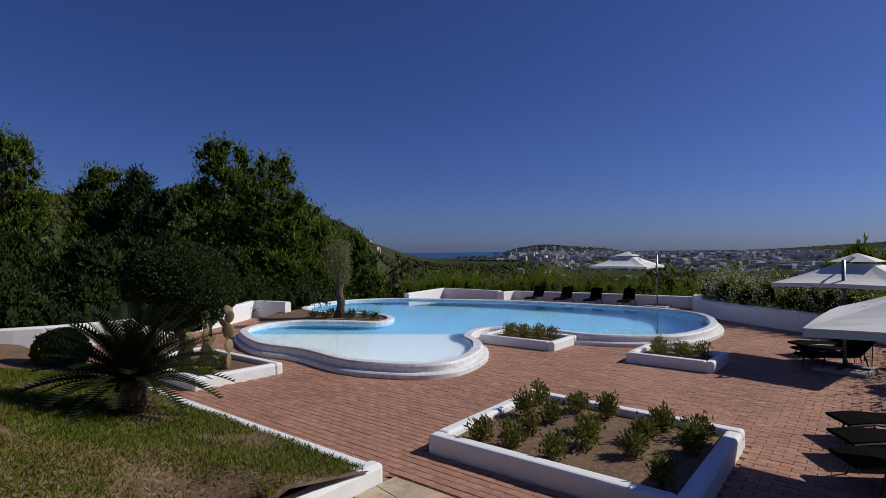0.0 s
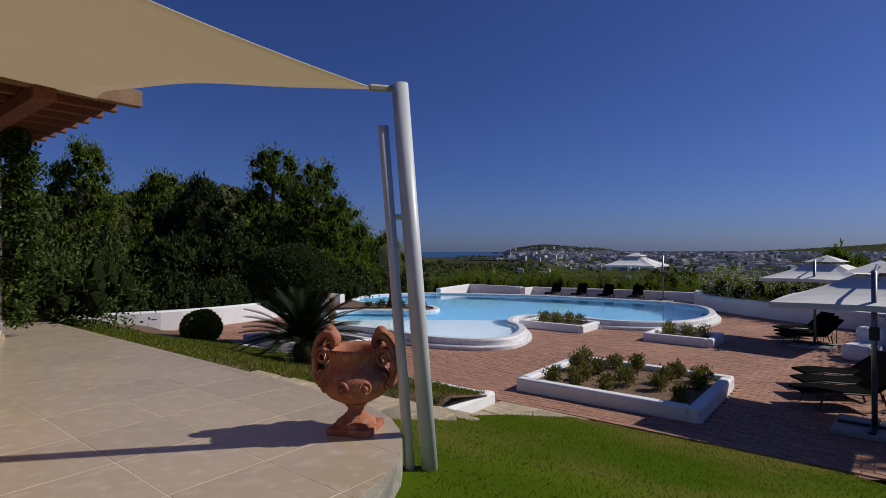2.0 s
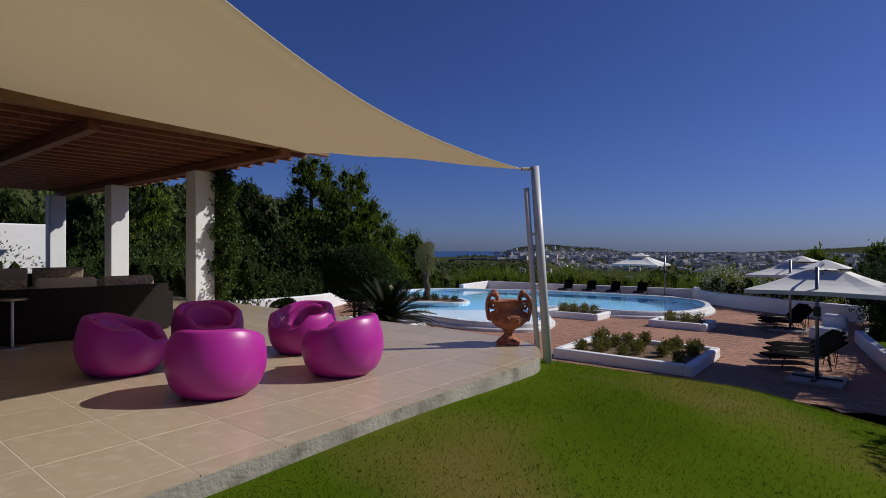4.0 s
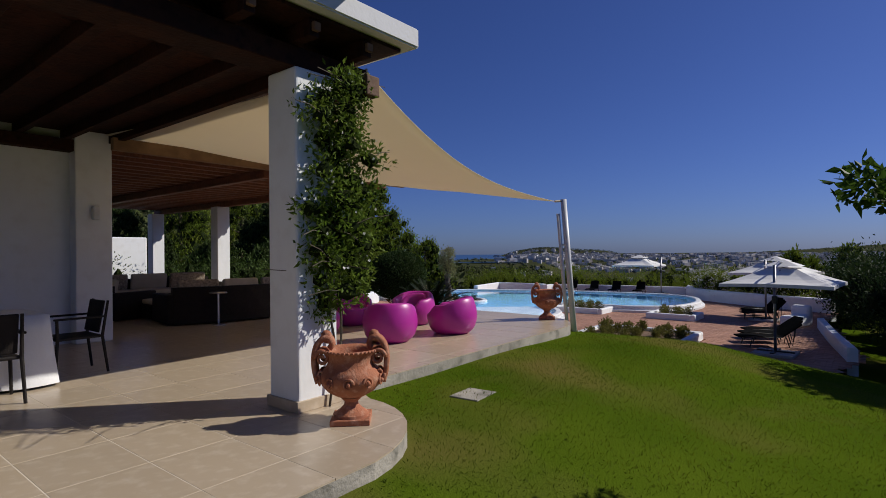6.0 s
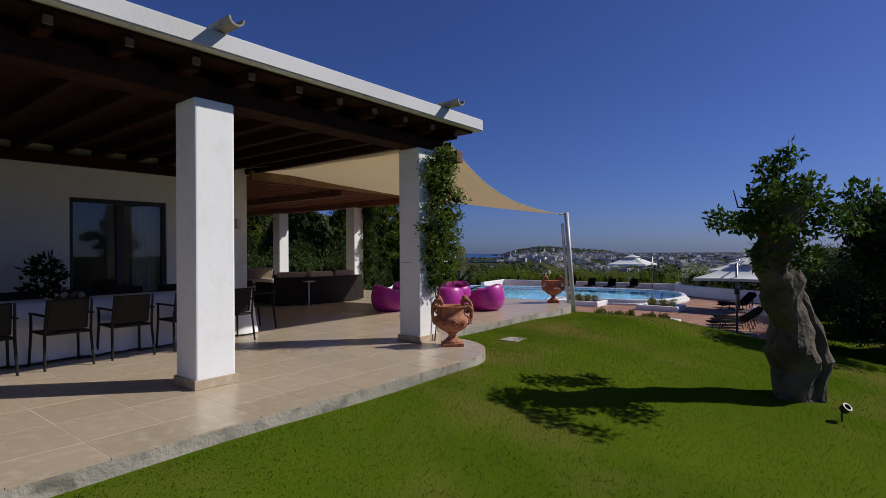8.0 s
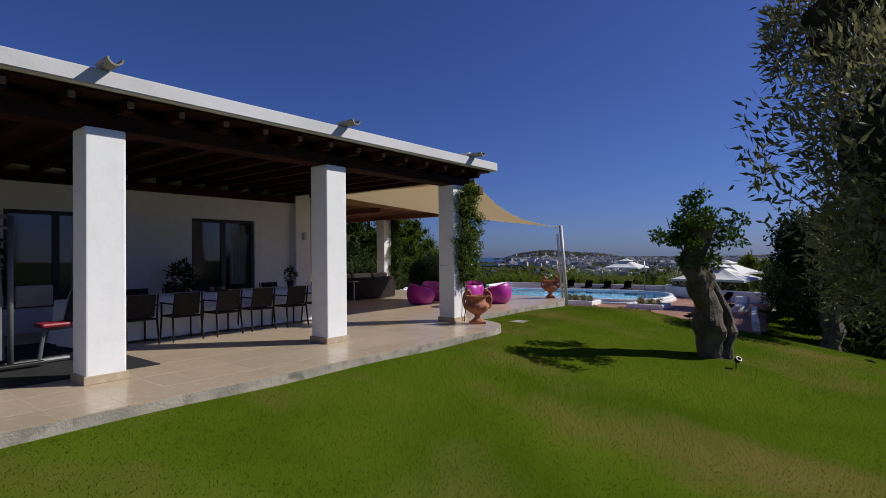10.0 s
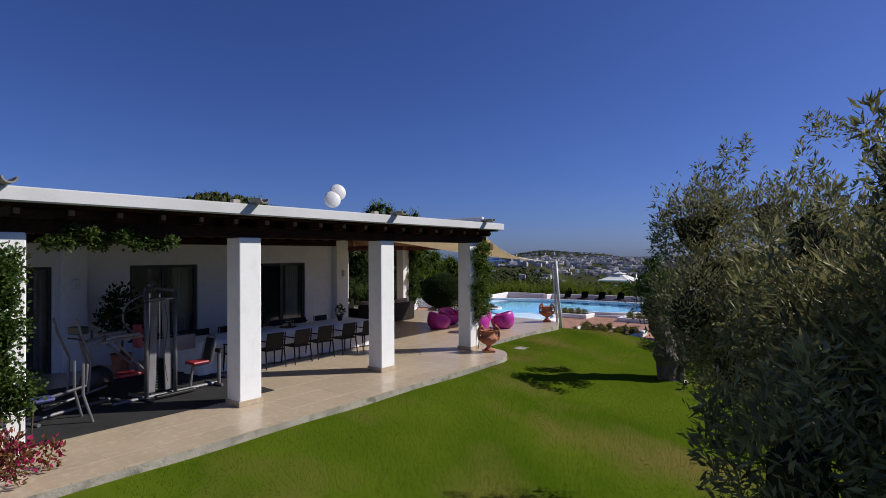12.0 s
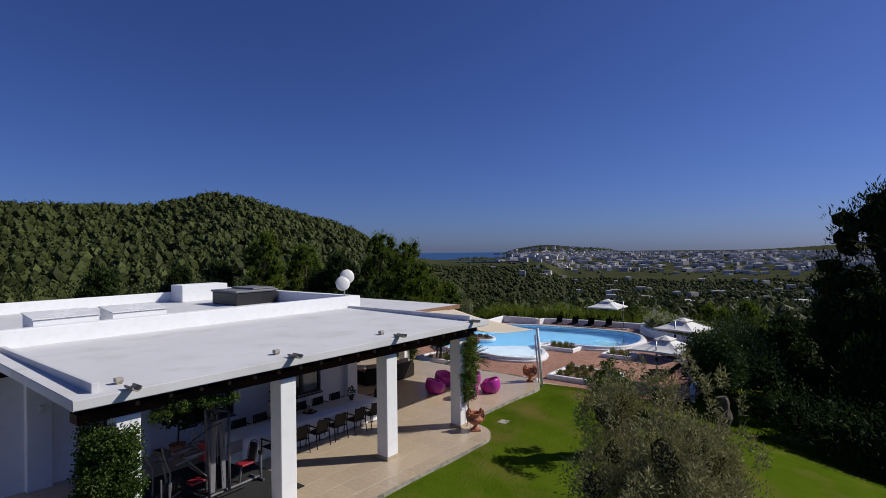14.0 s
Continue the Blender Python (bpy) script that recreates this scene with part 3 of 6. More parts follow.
# ---------------- planting beds ----------------
def bed(label, a, b, c, d, w=.22, h=.27, soil=.16, bevel=.06):
    """A low whitewashed planting bed with the corners a, b, c, d."""
    P = [Vector((*p, 0)) for p in (a, b, c, d)]
    t = thing("planting_bed", label, "planting bed", pose(P[0].x, P[0].y, PATIO), group="planting beds by the pool")
    o = P[0]
    for k in range(4):
        p, q = P[k] - o, P[(k + 1) % 4] - o
        d_ = (q - p)
        L = d_.length
        bm = B(0, L - w * .9, 0, w, -.1, h + .002 * k, bevel=bevel, seg=3)
        m = Matrix.Translation(p) @ Matrix.Rotation(math.atan2(d_.y, d_.x), 4, 'Z')
        bmesh.ops.transform(bm, matrix=m, verts=list(bm.verts))
        part("wall", bm, M_WHITE, t)
    bm = bmesh.new()
    bm.faces.new([bm.verts.new((p - o) + Vector((0, 0, soil))) for p in P])
    bmesh.ops.triangulate(bm, faces=list(bm.faces))
    bmesh.ops.subdivide_edges(bm, edges=list(bm.edges), cuts=5, use_grid_fill=True)
    for v in bm.verts:
        v.co.z += .03 * noise.noise(v.co * 1.7)
    bmesh.ops.recalc_face_normals(bm, faces=list(bm.faces))
    part("soil", bm, M_SOIL, t, "bare brown soil")
    return t


BED1 = ((.193, 9.863), (3.27, 7.668), (5.086, 10.213), (2.068, 12.567))
BED2 = ((1.09, 19.45), (3.32, 17.86), (4.27, 19.2), (2.04, 20.79))
BED3 = ((5.0, 16.36), (6.75, 15.04), (7.71, 16.35), (5.96, 17.67))
BED4 = ((-5.29, 13.27), (-3.9, 15.01), (-7.09, 17.29), (-8.48, 15.55))
bed("large whitewashed bed of bare soil with small shrubs", *BED1, w=.24)
bed("whitewashed bed of low shrubs beside the pool", *BED2)
bed("small whitewashed bed of low shrubs on the paving", *BED3)
bed("whitewashed bed with cactus and low plants", *BED4)

# ---------------- house ----------------
SITE = Matrix.Identity(4)
def column(name, label, u, v, s=.44, h=3.0, base=True, d=.42):
    t = thing(name, label, "column", hpose(u, v), group="white columns")
    bm = bmesh.new()
    box(bm, 0, s, 0, d, 0, h, bevel=.025, seg=3)
    part("shaft", bm, M_WHITE, t)
    if base:
        part("plinth", B(-.02, s + .02, -.02, d + .02, 0, .10, bevel=.006), M_TILE, t, "beige tile plinth")
    return t


for u in (0.0, -3.47, -6.97, -10.45):
    column("column", "square whitewashed porch column with a tiled plinth", u, 0.0)
for u, v in ((6.0, 8.1), (5.9, 12.2), (5.8, 16.6)):
    column("column", "square whitewashed pergola column", u, v, .42, 2.9)

# front wall with two windows, and the rooms behind it
WZ = 3.36
wall = thing("wall_front", "whitewashed house wall under the porch", "wall", HOUSE, kind="structure")
WIN = [(-8.9, -8.1, 0.0, 2.45), (-6.45, -4.7, .55, 2.45), (-2.78, -1.06, .55, 2.44)]
bm = bmesh.new()
x = -14.0
for a, b, z0, z1 in WIN:
    box(bm, x, a, 6.0, 6.3, 0, WZ)
    if z0 > 0:
        box(bm, a, b, 6.0, 6.3, 0, z0)
    box(bm, a, b, 6.0, 6.3, z1, WZ)
    x = b
box(bm, x, .1, 6.0, 6.3, 0, WZ)
bmesh.ops.remove_doubles(bm, verts=list(bm.verts), dist=.0005)
part("masonry", bm, M_WHITE, wall)
part("pilaster", B(.1, .62, 5.75, 6.35, 0, WZ, bevel=.02), M_WHITE, wall)
part("pilaster", B(-7.95, -7.45, 5.8, 6.02, 0, WZ, bevel=.02), M_WHITE, wall)
part("pilaster", B(-10.4, -9.85, 5.8, 6.02, 0, WZ, bevel=.02), M_WHITE, wall)
side = thing("wall_side", "whitewashed side wall of the house", "wall", HOUSE, kind="structure")
part("masonry", B(.1, .4, 6.35, 12.0, 0, WZ), M_WHITE, side)
part("garden_wall", B(3.6, 6.6, 19.0, 19.4, -1, 2.1, bevel=.04), M_WHITE, side)
back = thing("wall_back", "plain inner walls of the rooms", "wall", HOUSE, kind="structure")
part("masonry", B(-14, .1, 10.5, 10.8, 0, WZ), M_WHITE, back)
part("masonry", B(-14.3, -14, 6.0, 10.8, 0, WZ), M_WHITE, back)
ceil_in = tagged(part("ceiling", B(-14, .1, 6.3, 10.5, 3.2, 3.3), M_WHITE), "plain white ceiling of the rooms", "ceiling", kind="structure")
ceil_in.matrix_world = HOUSE

for k, (a, b, z0, z1) in enumerate(WIN):
    t = thing("window_%d" % (k + 1), "dark-framed window with a pale curtain inside", "window", HOUSE, kind="structure")
    fr = bmesh.new()
    for q in ((a, a + .07, z0, z1), (b - .07, b, z0, z1)):
        box(fr, q[0], q[1], 6.06, 6.16, q[2], q[3])
    box(fr, a + .07, b - .07, 6.06, 6.16, z1 - .08, z1)
    box(fr, a + .07, b - .07, 6.06, 6.16, z0, z0 + .08)
    mid = (a + b) / 2
    box(fr, mid - .06, mid + .06, 6.065, 6.155, z0 + .08, z1 - .08)
    part("window_frame", fr, M_BLACK, t, "black metal frame")
    for p, q in ((a + .07, mid - .06), (mid + .06, b - .07)):
        g = part("pane", B(p, q, 6.10, 6.11, z0 + .08, z1 - .08), M_GLASS, t)
        g.visible_shadow = False
    part("window_sill", B(a - .05, b + .05, 5.93, 6.06, z0 - .05, z0 - .002, bevel=.008), M_BLACK, t, "dark sill")
    cb = bmesh.new()
    n = 26
    for j in range(n):
        xa, xb = b - .55 + .5 * j / n, b - .55 + .5 * (j + 1) / n
        ya, yb = 6.32 + .03 * math.sin(j * 1.3), 6.32 + .03 * math.sin((j + 1) * 1.3)
        cb.faces.new([cb.verts.new(p) for p in ((xa, ya, z0), (xb, yb, z0), (xb, yb, z1 - .1), (xa, ya, z1 - .1))])
    bmesh.ops.remove_doubles(cb, verts=list(cb.verts), dist=.0005)
    part("curtain", cb, M_CURTAIN, t, "pale gathered curtain", smooth=True)

# porch roof: beam, joists, boards and the coated slab
U0, U1 = -11.25, 1.15
porch = thing("porch_roof", "flat white porch roof on dark timber beams", "roof", HOUSE, kind="structure")
bm = bmesh.new()
w = [(-.42, 3.37), (6.3, 3.46), (6.3, 3.66), (-.42, 3.56)]
va = [bm.verts.new((U0, y, z)) for y, z in w]
vb = [bm.verts.new((U1, y, z)) for y, z in w]
for k in range(4):
    bm.faces.new((va[k], va[(k + 1) % 4], vb[(k + 1) % 4], vb[k]))
bm.faces.new(va[::-1])
bm.faces.new(vb)
bmesh.ops.bevel(bm, geom=list(bm.edges), offset=.015, segments=2, affect='EDGES')
part("slab", bm, M_ROOFW, porch, "white coated roof slab")
part("boards", B(U0 + .12, U1 - .12, -.28, 5.98, 3.335, 3.366), M_WOOD, porch, "dark ceiling boards")
part("front_beam", B(U0 + .2, U1 - .28, .03, .40, 3.0, 3.185, bevel=.01), M_WOOD, porch, "dark timber beam")
part("rear_beam", B(U0 + .2, .1, 5.78, 5.98, 3.0, 3.185, bevel=.01), M_WOOD, porch, "dark timber beam")
JOIST = mesh_of("joist", B(-.05, .05, -.24, 5.98, 3.187, 3.333, bevel=.006), M_WOOD)
JEND = mesh_of("joist_end", B(-.034, .034, -.285, -.242, 3.225, 3.30, bevel=.008), M_WOODE)
for k in range(19):
    jo = new("joist", JOIST)
    jo.parent, jo.location = porch, (.62 - .6 * k, 0, 0)
    je = new("joist_end", JEND)
    je.parent = jo
part("corner_beam", B(.52, .68, -.34, .42, 2.80, 2.985, bevel=.012), M_WOODE, porch, "weathered outer timber")
for u in (-10.82, .45):
    part("roof_upstand", B(u - .06, u + .06, -.15, 6.0, 3.56, 3.74, bevel=.01), M_ROOFW, porch)


def spout():
    bm = bmesh.new()
    n = 10
    for k in range(n):
        a0, a1 = math.pi * k / n + math.pi, math.pi * (k + 1) / n + math.pi
        for r0, r1 in ((.085, .065),):
            q = []
            for yy in (-.26, .12):
                q.append([(r * math.cos(a), yy, .09 + r * math.sin(a)) for a in (a0, a1) for r in (r0, r1)])
            f, g = q
            for idx in ((0, 2, 3, 1),):
                bm.faces.new([bm.verts.new(f[i]) for i in idx])
            bm.faces.new([bm.verts.new(p) for p in (f[0], f[2], g[2], g[0])])
            bm.faces.new([bm.verts.new(p) for p in (f[1], f[3], g[3], g[1])])
    bmesh.ops.remove_doubles(bm, verts=list(bm.verts), dist=.0005)
    bmesh.ops.recalc_face_normals(bm, faces=list(bm.faces))
    return bm


t0 = thing("roof_spout", "half-round clay rain spout at the roof edge", "spout", hpose(.22, -.40, 3.555), group="roof spouts")
part("channel", spout(), M_CONC, t0)
for u in (-3.38, -6.88, -10.33):
    copy_thing(t0, hpose(u, -.40, 3.555))
v0 = thing("roof_vent", "small grey roof vent on the white slab", "vent", hpose(-3.41, .25, 3.565), group="roof vents")
part("cap", add(B(-.07, .07, -.06, .06, .04, .12, bevel=.01), B(-.05, .05, -.05, .05, -.01, .05)), M_CONC, v0)
for u in (-6.93, -10.32):
    copy_thing(v0, hpose(u, .2, 3.565))

par = thing("parapet", "white rendered roof parapet of the main house", "parapet", HOUSE, kind="structure")
part("front", B(-14, 1.05, 6.0, 6.32, 3.64, 4.12, bevel=.02), M_WHITE, par)
part("side", B(.75, 1.05, 6.32, 16.4, 3.3, 4.12, bevel=.02), M_WHITE, par)
part("rear", B(-14, 1.05, 16.4, 16.7, 3.3, 4.05, bevel=.02), M_WHITE, par)
part("upper_block", B(-2.05, .28, 15.2, 16.38, 3.6, 4.42, bevel=.03), M_WHITE, par)
roof = tagged(part("roof_main", B(-14, .75, 6.32, 16.4, 3.46, 3.60), M_ROOFW), "flat white main roof behind the parapet", "roof", kind="structure")
roof.matrix_world = HOUSE
wing = thing("wall_wing", "whitewashed wing at the end of the porch", "wall", HOUSE, kind="structure")
part("masonry", B(-20, -14.02, 5.0, 16.7, 0, 3.9, bevel=.02), M_WHITE, wing)


def skylight(u, v):
    t = thing("skylight", "white roof skylight with a sloping pale lid", "skylight", hpose(u, v, 3.6), group="skylights")
    bm = bmesh.new()
    prism(bm, [(0, 0), (1.7, 0), (1.7, 1.1), (0, 1.1)], 0, .45)
    for v_ in bm.verts:
        if v_.co.z > .2 and v_.co.y > .5:
            v_.co.z += .12
    part("curb", bm, M_WHITE, t)
    b2 = B(-.04, 1.74, -.04, 1.14, .47, .51, bevel=.008)
    for v_ in b2.verts:
        v_.co.z += .12 * (v_.co.y / 1.1)
    part("lid", b2, M_RIMW, t, "pale grey lid")


skylight(-9.6, 8.4)
skylight(-7.5, 8.4)
tub = thing("hot_tub", "grey hot tub with a cover on the roof", "hot tub", hpose(-1.5, 11.3, 3.6))
part("cabinet", B(0, 2.1, 0, 2.1, 0, .56, bevel=.04), M_BLACK, tub)
part("rim", B(-.05, 2.15, -.05, 2.15, .56, .66, bevel=.03), M_TUB, tub)
part("cover", B(.9, 2.05, .1, 2.0, .66, .74, bevel=.03), M_TUB, tub)
sat = thing("satellite_dish", "pair of white satellite dishes on a mast", "satellite dish", hpose(.35, 6.18, 4.12))
part("mast", T([(0, 0, 0), (0, 0, .95)], .025), M_STEEL, sat)
for dx, dz, r in ((-.12, .55, .30), (.12, .82, .30)):
    bm = lathe(bmesh.new(), [(.001, .06), (r * .5, .045), (r * .85, .012), (r, -.03), (r, -.05), (r * .8, -.01), (r * .4, .025), (.001, .035)], 28)
    bmesh.ops.transform(bm, matrix=pose(dx, -.06, dz, 80, 0, -25), verts=list(bm.verts))
    part("dish", bm, M_LAMP, sat, smooth=True)
wl = thing("wall_lamp", "small white wall lamp on the pilaster", "wall lamp", hpose(.36, 5.70, 2.05), group="wall lamps")
part("body", B(-.05, .05, -.06, .05, -.11, .11, bevel=.02), M_LAMP, wl)
copy_thing(wl, hpose(-7.7, 5.75, 2.05))
copy_thing(wl, hpose(-10.1, 5.75, 2.05))

# pergola
PZ = 2.9
perg = thing("pergola", "red-brown timber pergola over the lounge terrace", "pergola", HOUSE, kind="structure")
part("beam", B(6.1, 6.3, 5.3, 17.2, PZ, PZ + .16, bevel=.012), M_WOODR, perg, "timber cross beam")
part("beam", B(3.3, 3.45, 5.6, 17.0, PZ, PZ + .16, bevel=.012), M_WOODR, perg, "timber cross beam")
PJ = mesh_of("rafter", B(.63, 7.15, -.05, .05, PZ + .162, PZ + .30, bevel=.008), M_WOODR)
for k in range(25):
    o = new("rafter", PJ)
    o.parent, o.location = perg, (0.0, 5.55 + .48 * k, 0)
part("edge_beam", B(.5, 7.2, 5.36, 5.48, PZ + .13, PZ + .33, bevel=.012), M_WOODT, perg, "weathered edge beam")
for k in range(8):
    part("roof_sheet", B(.64 + .82 * k, .64 + .82 * k + .81, 5.5, 17.3, PZ + .302, PZ + .325), M_ROOFW, perg, "pale roof sheet")

# shade sail
R_, P_, Q_, S_ = (Vector(p) for p in ((.93, .1, 3.22), (6.91, 1.01, 2.36), (6.72, 5.42, 3.05), (.5, 5.7, 3.30)))
n = 28
bm = bmesh.new()
grid = []
for i in range(n + 1):
    row = []
    for j in range(n + 1):
        s, t = i / n, j / n
        p = (R_ * (1 - s) + P_ * s) * (1 - t) + (S_ * (1 - s) + Q_ * s) * t
        hs, ht = 4 * s * (1 - s), 4 * t * (1 - t)
        p += Vector((0, 1, 0)) * .36 * hs * (1 - t) ** 1.4
        p += Vector((-1, .02, 0)) * .38 * ht * s ** 1.6
        p.z += -.16 * hs * (1 - t) - .12 * hs * ht + .010 * math.sin(9 * s + 14 * t)
        row.append(bm.verts.new(p))
    grid.append(row)
for i in range(n):
    for j in range(n):
        bm.faces.new((grid[i][j], grid[i + 1][j], grid[i + 1][j + 1], grid[i][j + 1]))
sail = thing("shade_sail", "large cream shade sail tied to a leaning pole", "shade sail", HOUSE)
cl = part("cloth", bm, M_SAIL, sail, "cream woven cloth", smooth=True)
so = cl.modifiers.new("thick", 'SOLIDIFY')
so.thickness = .006
part("rope", T([P_ + Vector((-.05, 0, 0)), Vector((6.98, .96, 2.37)), Vector((7.04, .93, 2.38))], .022, n=6), M_CUSH, sail, "white lashing rope")
part("rope", T([Q_, Vector((6.9, 5.42, 3.10))], .012, n=6), M_CUSH, sail)
part("rope", T([R_, Vector((.66, .02, 3.05))], .016, n=6), M_CUSH, sail)
pole = thing("sail_pole", "white leaning steel pole with a second tie post", "pole", HOUSE)
part("post", T([(7.23, .80, -.40), (7.05, .92, 2.41)], .058, n=20), M_METALW, pole, smooth=True)
part("tie_post", T([(7.12, .89, -.35), (6.97, 1.0, 2.12)], .036, n=16), M_METALW, pole, smooth=True)
part("bracket", T([(7.11, .88, 1.5), (7.01, .97, 1.5)], .02), M_METALW, pole)

# ---------------- pool terrace walls ----------------
SITE = POOLSIDE
def wall_run(name, label, pts, h, w=.28, z=PATIO, bevel=.05, parts="masonry", heights=None):
    t = thing(name, label, "wall", kind="structure")
    bm = bmesh.new()
    n = len(pts)
    hs = heights or [h] * n
    rows = []
    for i, p in enumerate(pts):
        p = Vector((*p, 0))
        a = Vector((*pts[max(i - 1, 0)], 0))
        b = Vector((*pts[min(i + 1, n - 1)], 0))
        d = (b - a).normalized()
        s = Vector((-d.y, d.x, 0)) * w / 2
        k = min(.05, w * .2)
        q = [p - s, p - s, p - s * .75, p + s * .75, p + s, p + s]
        zz = [z - .4, z + hs[i] - k, z + hs[i], z + hs[i], z + hs[i] - k, z - .4]
        rows.append([bm.verts.new((v.x, v.y, zv)) for v, zv in zip(q, zz)])
    for a, b in zip(rows, rows[1:]):
        for k in range(5):
            bm.faces.new((a[k], b[k], b[k + 1], a[k + 1]))
        bm.faces.new((a[5], b[5], b[0], a[0]))
    bm.faces.new(rows[0])
    bm.faces.new(rows[-1][::-1])
    bmesh.ops.recalc_face_normals(bm, faces=list(bm.faces))
    part(parts, bm, M_WHITE, t)
    return t


wall_run("wall_pool_rear", "low whitewashed wall at the pool terrace edge", [(-2.9, 32.3), (-.95, 35.6), (2.5, 33.6), (2.55, 33.0)], .62, .35, heights=[.60, .66, .62, .6])
wall_run("wall_pool_far", "low whitewashed wall behind the sun loungers", [(2.4, 33.2), (3.4, 34.3), (8, 32.2), (12.2, 29.6)], .55, .35)
wall_run("wall_planter", "curved whitewashed planter wall with oleander", spline([(12.3, 29.4), (11.5, 27.4), (11.6, 25.2), (12.4, 22.6), (13.4, 20.2), (14.6, 17.9)], 5, False), .70, .4)
wall_run("wall_pool_left", "whitewashed boundary wall below the pines", spline([(-19, 13.5), (-15.5, 16.6), (-12.3, 18.6), (-10.0, 21.8), (-9.5, 25.0), (-9.6, 26.6), (-8.6, 26.4), (-7.6, 25.9)], 5, False), .75, .35, heights=None)
wall_run("wall_garden_right", "low whitewashed wall beside the sun loungers", spline([(10.9, 13.0), (9.8, 10.9), (8.75, 8.84), (7.5, 6.25)], 5, False), .4, .26)

# ---------------- parasols ----------------
def parasol(x, y, turn, z=PATIO, size=3.0, arm=1.55):
    t = thing("cantilever_umbrella", "white square cantilever umbrella with a vented top", "umbrella", pose(x, y, z, 0, 0, turn), group="pool umbrellas")
    base = part("base_plate", B(-.55, .55, -.55, .55, 0, .09, bevel=.015), M_STONEP, t, "grey stone slab base")
    cr = bmesh.new()
    box(cr, -.5, .5, -.05, .05, .09, .13)
    box(cr, -.05, .05, -.5, .5, .092, .132)
    part("base_cross", cr, M_BLACK, t)
    part("pole", T([(0, 0, .1), (0, 0, 2.72)], .042, n=14), M_GREY, t, smooth=True)
    part("crank_box", B(-.06, .06, -.07, .07, 1.55, 1.78, bevel=.02), M_BLACK, t)
    part("arm", T([(0, 0, 2.66), (arm * .5, 0, 2.80), (arm, 0, 2.76)], .028), M_GREY, t)
    part("strut", T([(0, 0, 1.7), (arm * .62, 0, 2.55)], .018), M_GREY, t)
    hz, h2 = 2.72, size / 2
    bm = bmesh.new()
    rim = []
    for k in range(32):
        a = 2 * math.pi * k / 32 + math.pi / 4
        m = max(abs(math.cos(a)), abs(math.sin(a)))
        rr = h2 / m
        sag = .05 * abs(math.sin(4 * (a)))
        rim.append((arm + rr * math.cos(a), rr * math.sin(a), 2.12 + .10 * (1 - 1 / 1.4142 * (1 / m)) + .0 * sag))
    top = [(arm + (p[0] - arm) * .26, p[1] * .26, hz - .12) for p in rim]
    for loop0, loop1 in ((rim, top),):
        m5 = 5
        prev = [bm.verts.new(p) for p in loop0]
        for s in range(1, m5 + 1):
            f = s / m5
            cur = [bm.verts.new((p[0] + (q[0] - p[0]) * f, p[1] + (q[1] - p[1]) * f, p[2] + (q[2] - p[2]) * f - .06 * math.sin(math.pi * f) * (1 if k % 8 else .4))) for k, (p, q) in enumerate(zip(loop0, loop1))]
            for k in range(32):
                bm.faces.new((prev[k], prev[(k + 1) % 32], cur[(k + 1) % 32], cur[k]))
            prev = cur
    can = part("canopy", bm, M_CANVAS, t, "off-white canvas canopy")
    bm = bmesh.new()
    va = [bm.verts.new((p[0], p[1], p[2])) for p in rim]
    vb = [bm.verts.new((p[0], p[1], p[2] - .10)) for p in rim]
    for k in range(32):
        bm.faces.new((va[k], va[(k + 1) % 32], vb[(k + 1) % 32], vb[k]))
    v_ = part("valance", bm, M_CANVAS, can)
    bm = bmesh.new()
    low = [bm.verts.new((arm + (p[0] - arm) * .34, p[1] * .34, hz - .06)) for p in rim]
    c = bm.verts.new((arm, 0, hz + .16))
    for k in range(32):
        bm.faces.new((low[k], low[(k + 1) % 32], c))
    part("vent", bm, M_CANVAS, can, "raised vent cap")
    for k in range(8):
        a = 2 * math.pi * k / 8
        p = rim[(4 * k) % 32]
        part("rib", T([(arm, 0, hz - .1), (p[0], p[1], p[2] - .03)], .010, n=5), M_GREY, t)
    for q in t.children:
        if q.name.startswith("canopy"):
            so_ = q.modifiers.new("thick", 'SOLIDIFY')
            so_.thickness = .004
    return t


parasol(10.45, 29.9, 145)
parasol(10.0, 15.35, 42, arm=1.2)
parasol(6.0, 7.35, 50, arm=1.3)

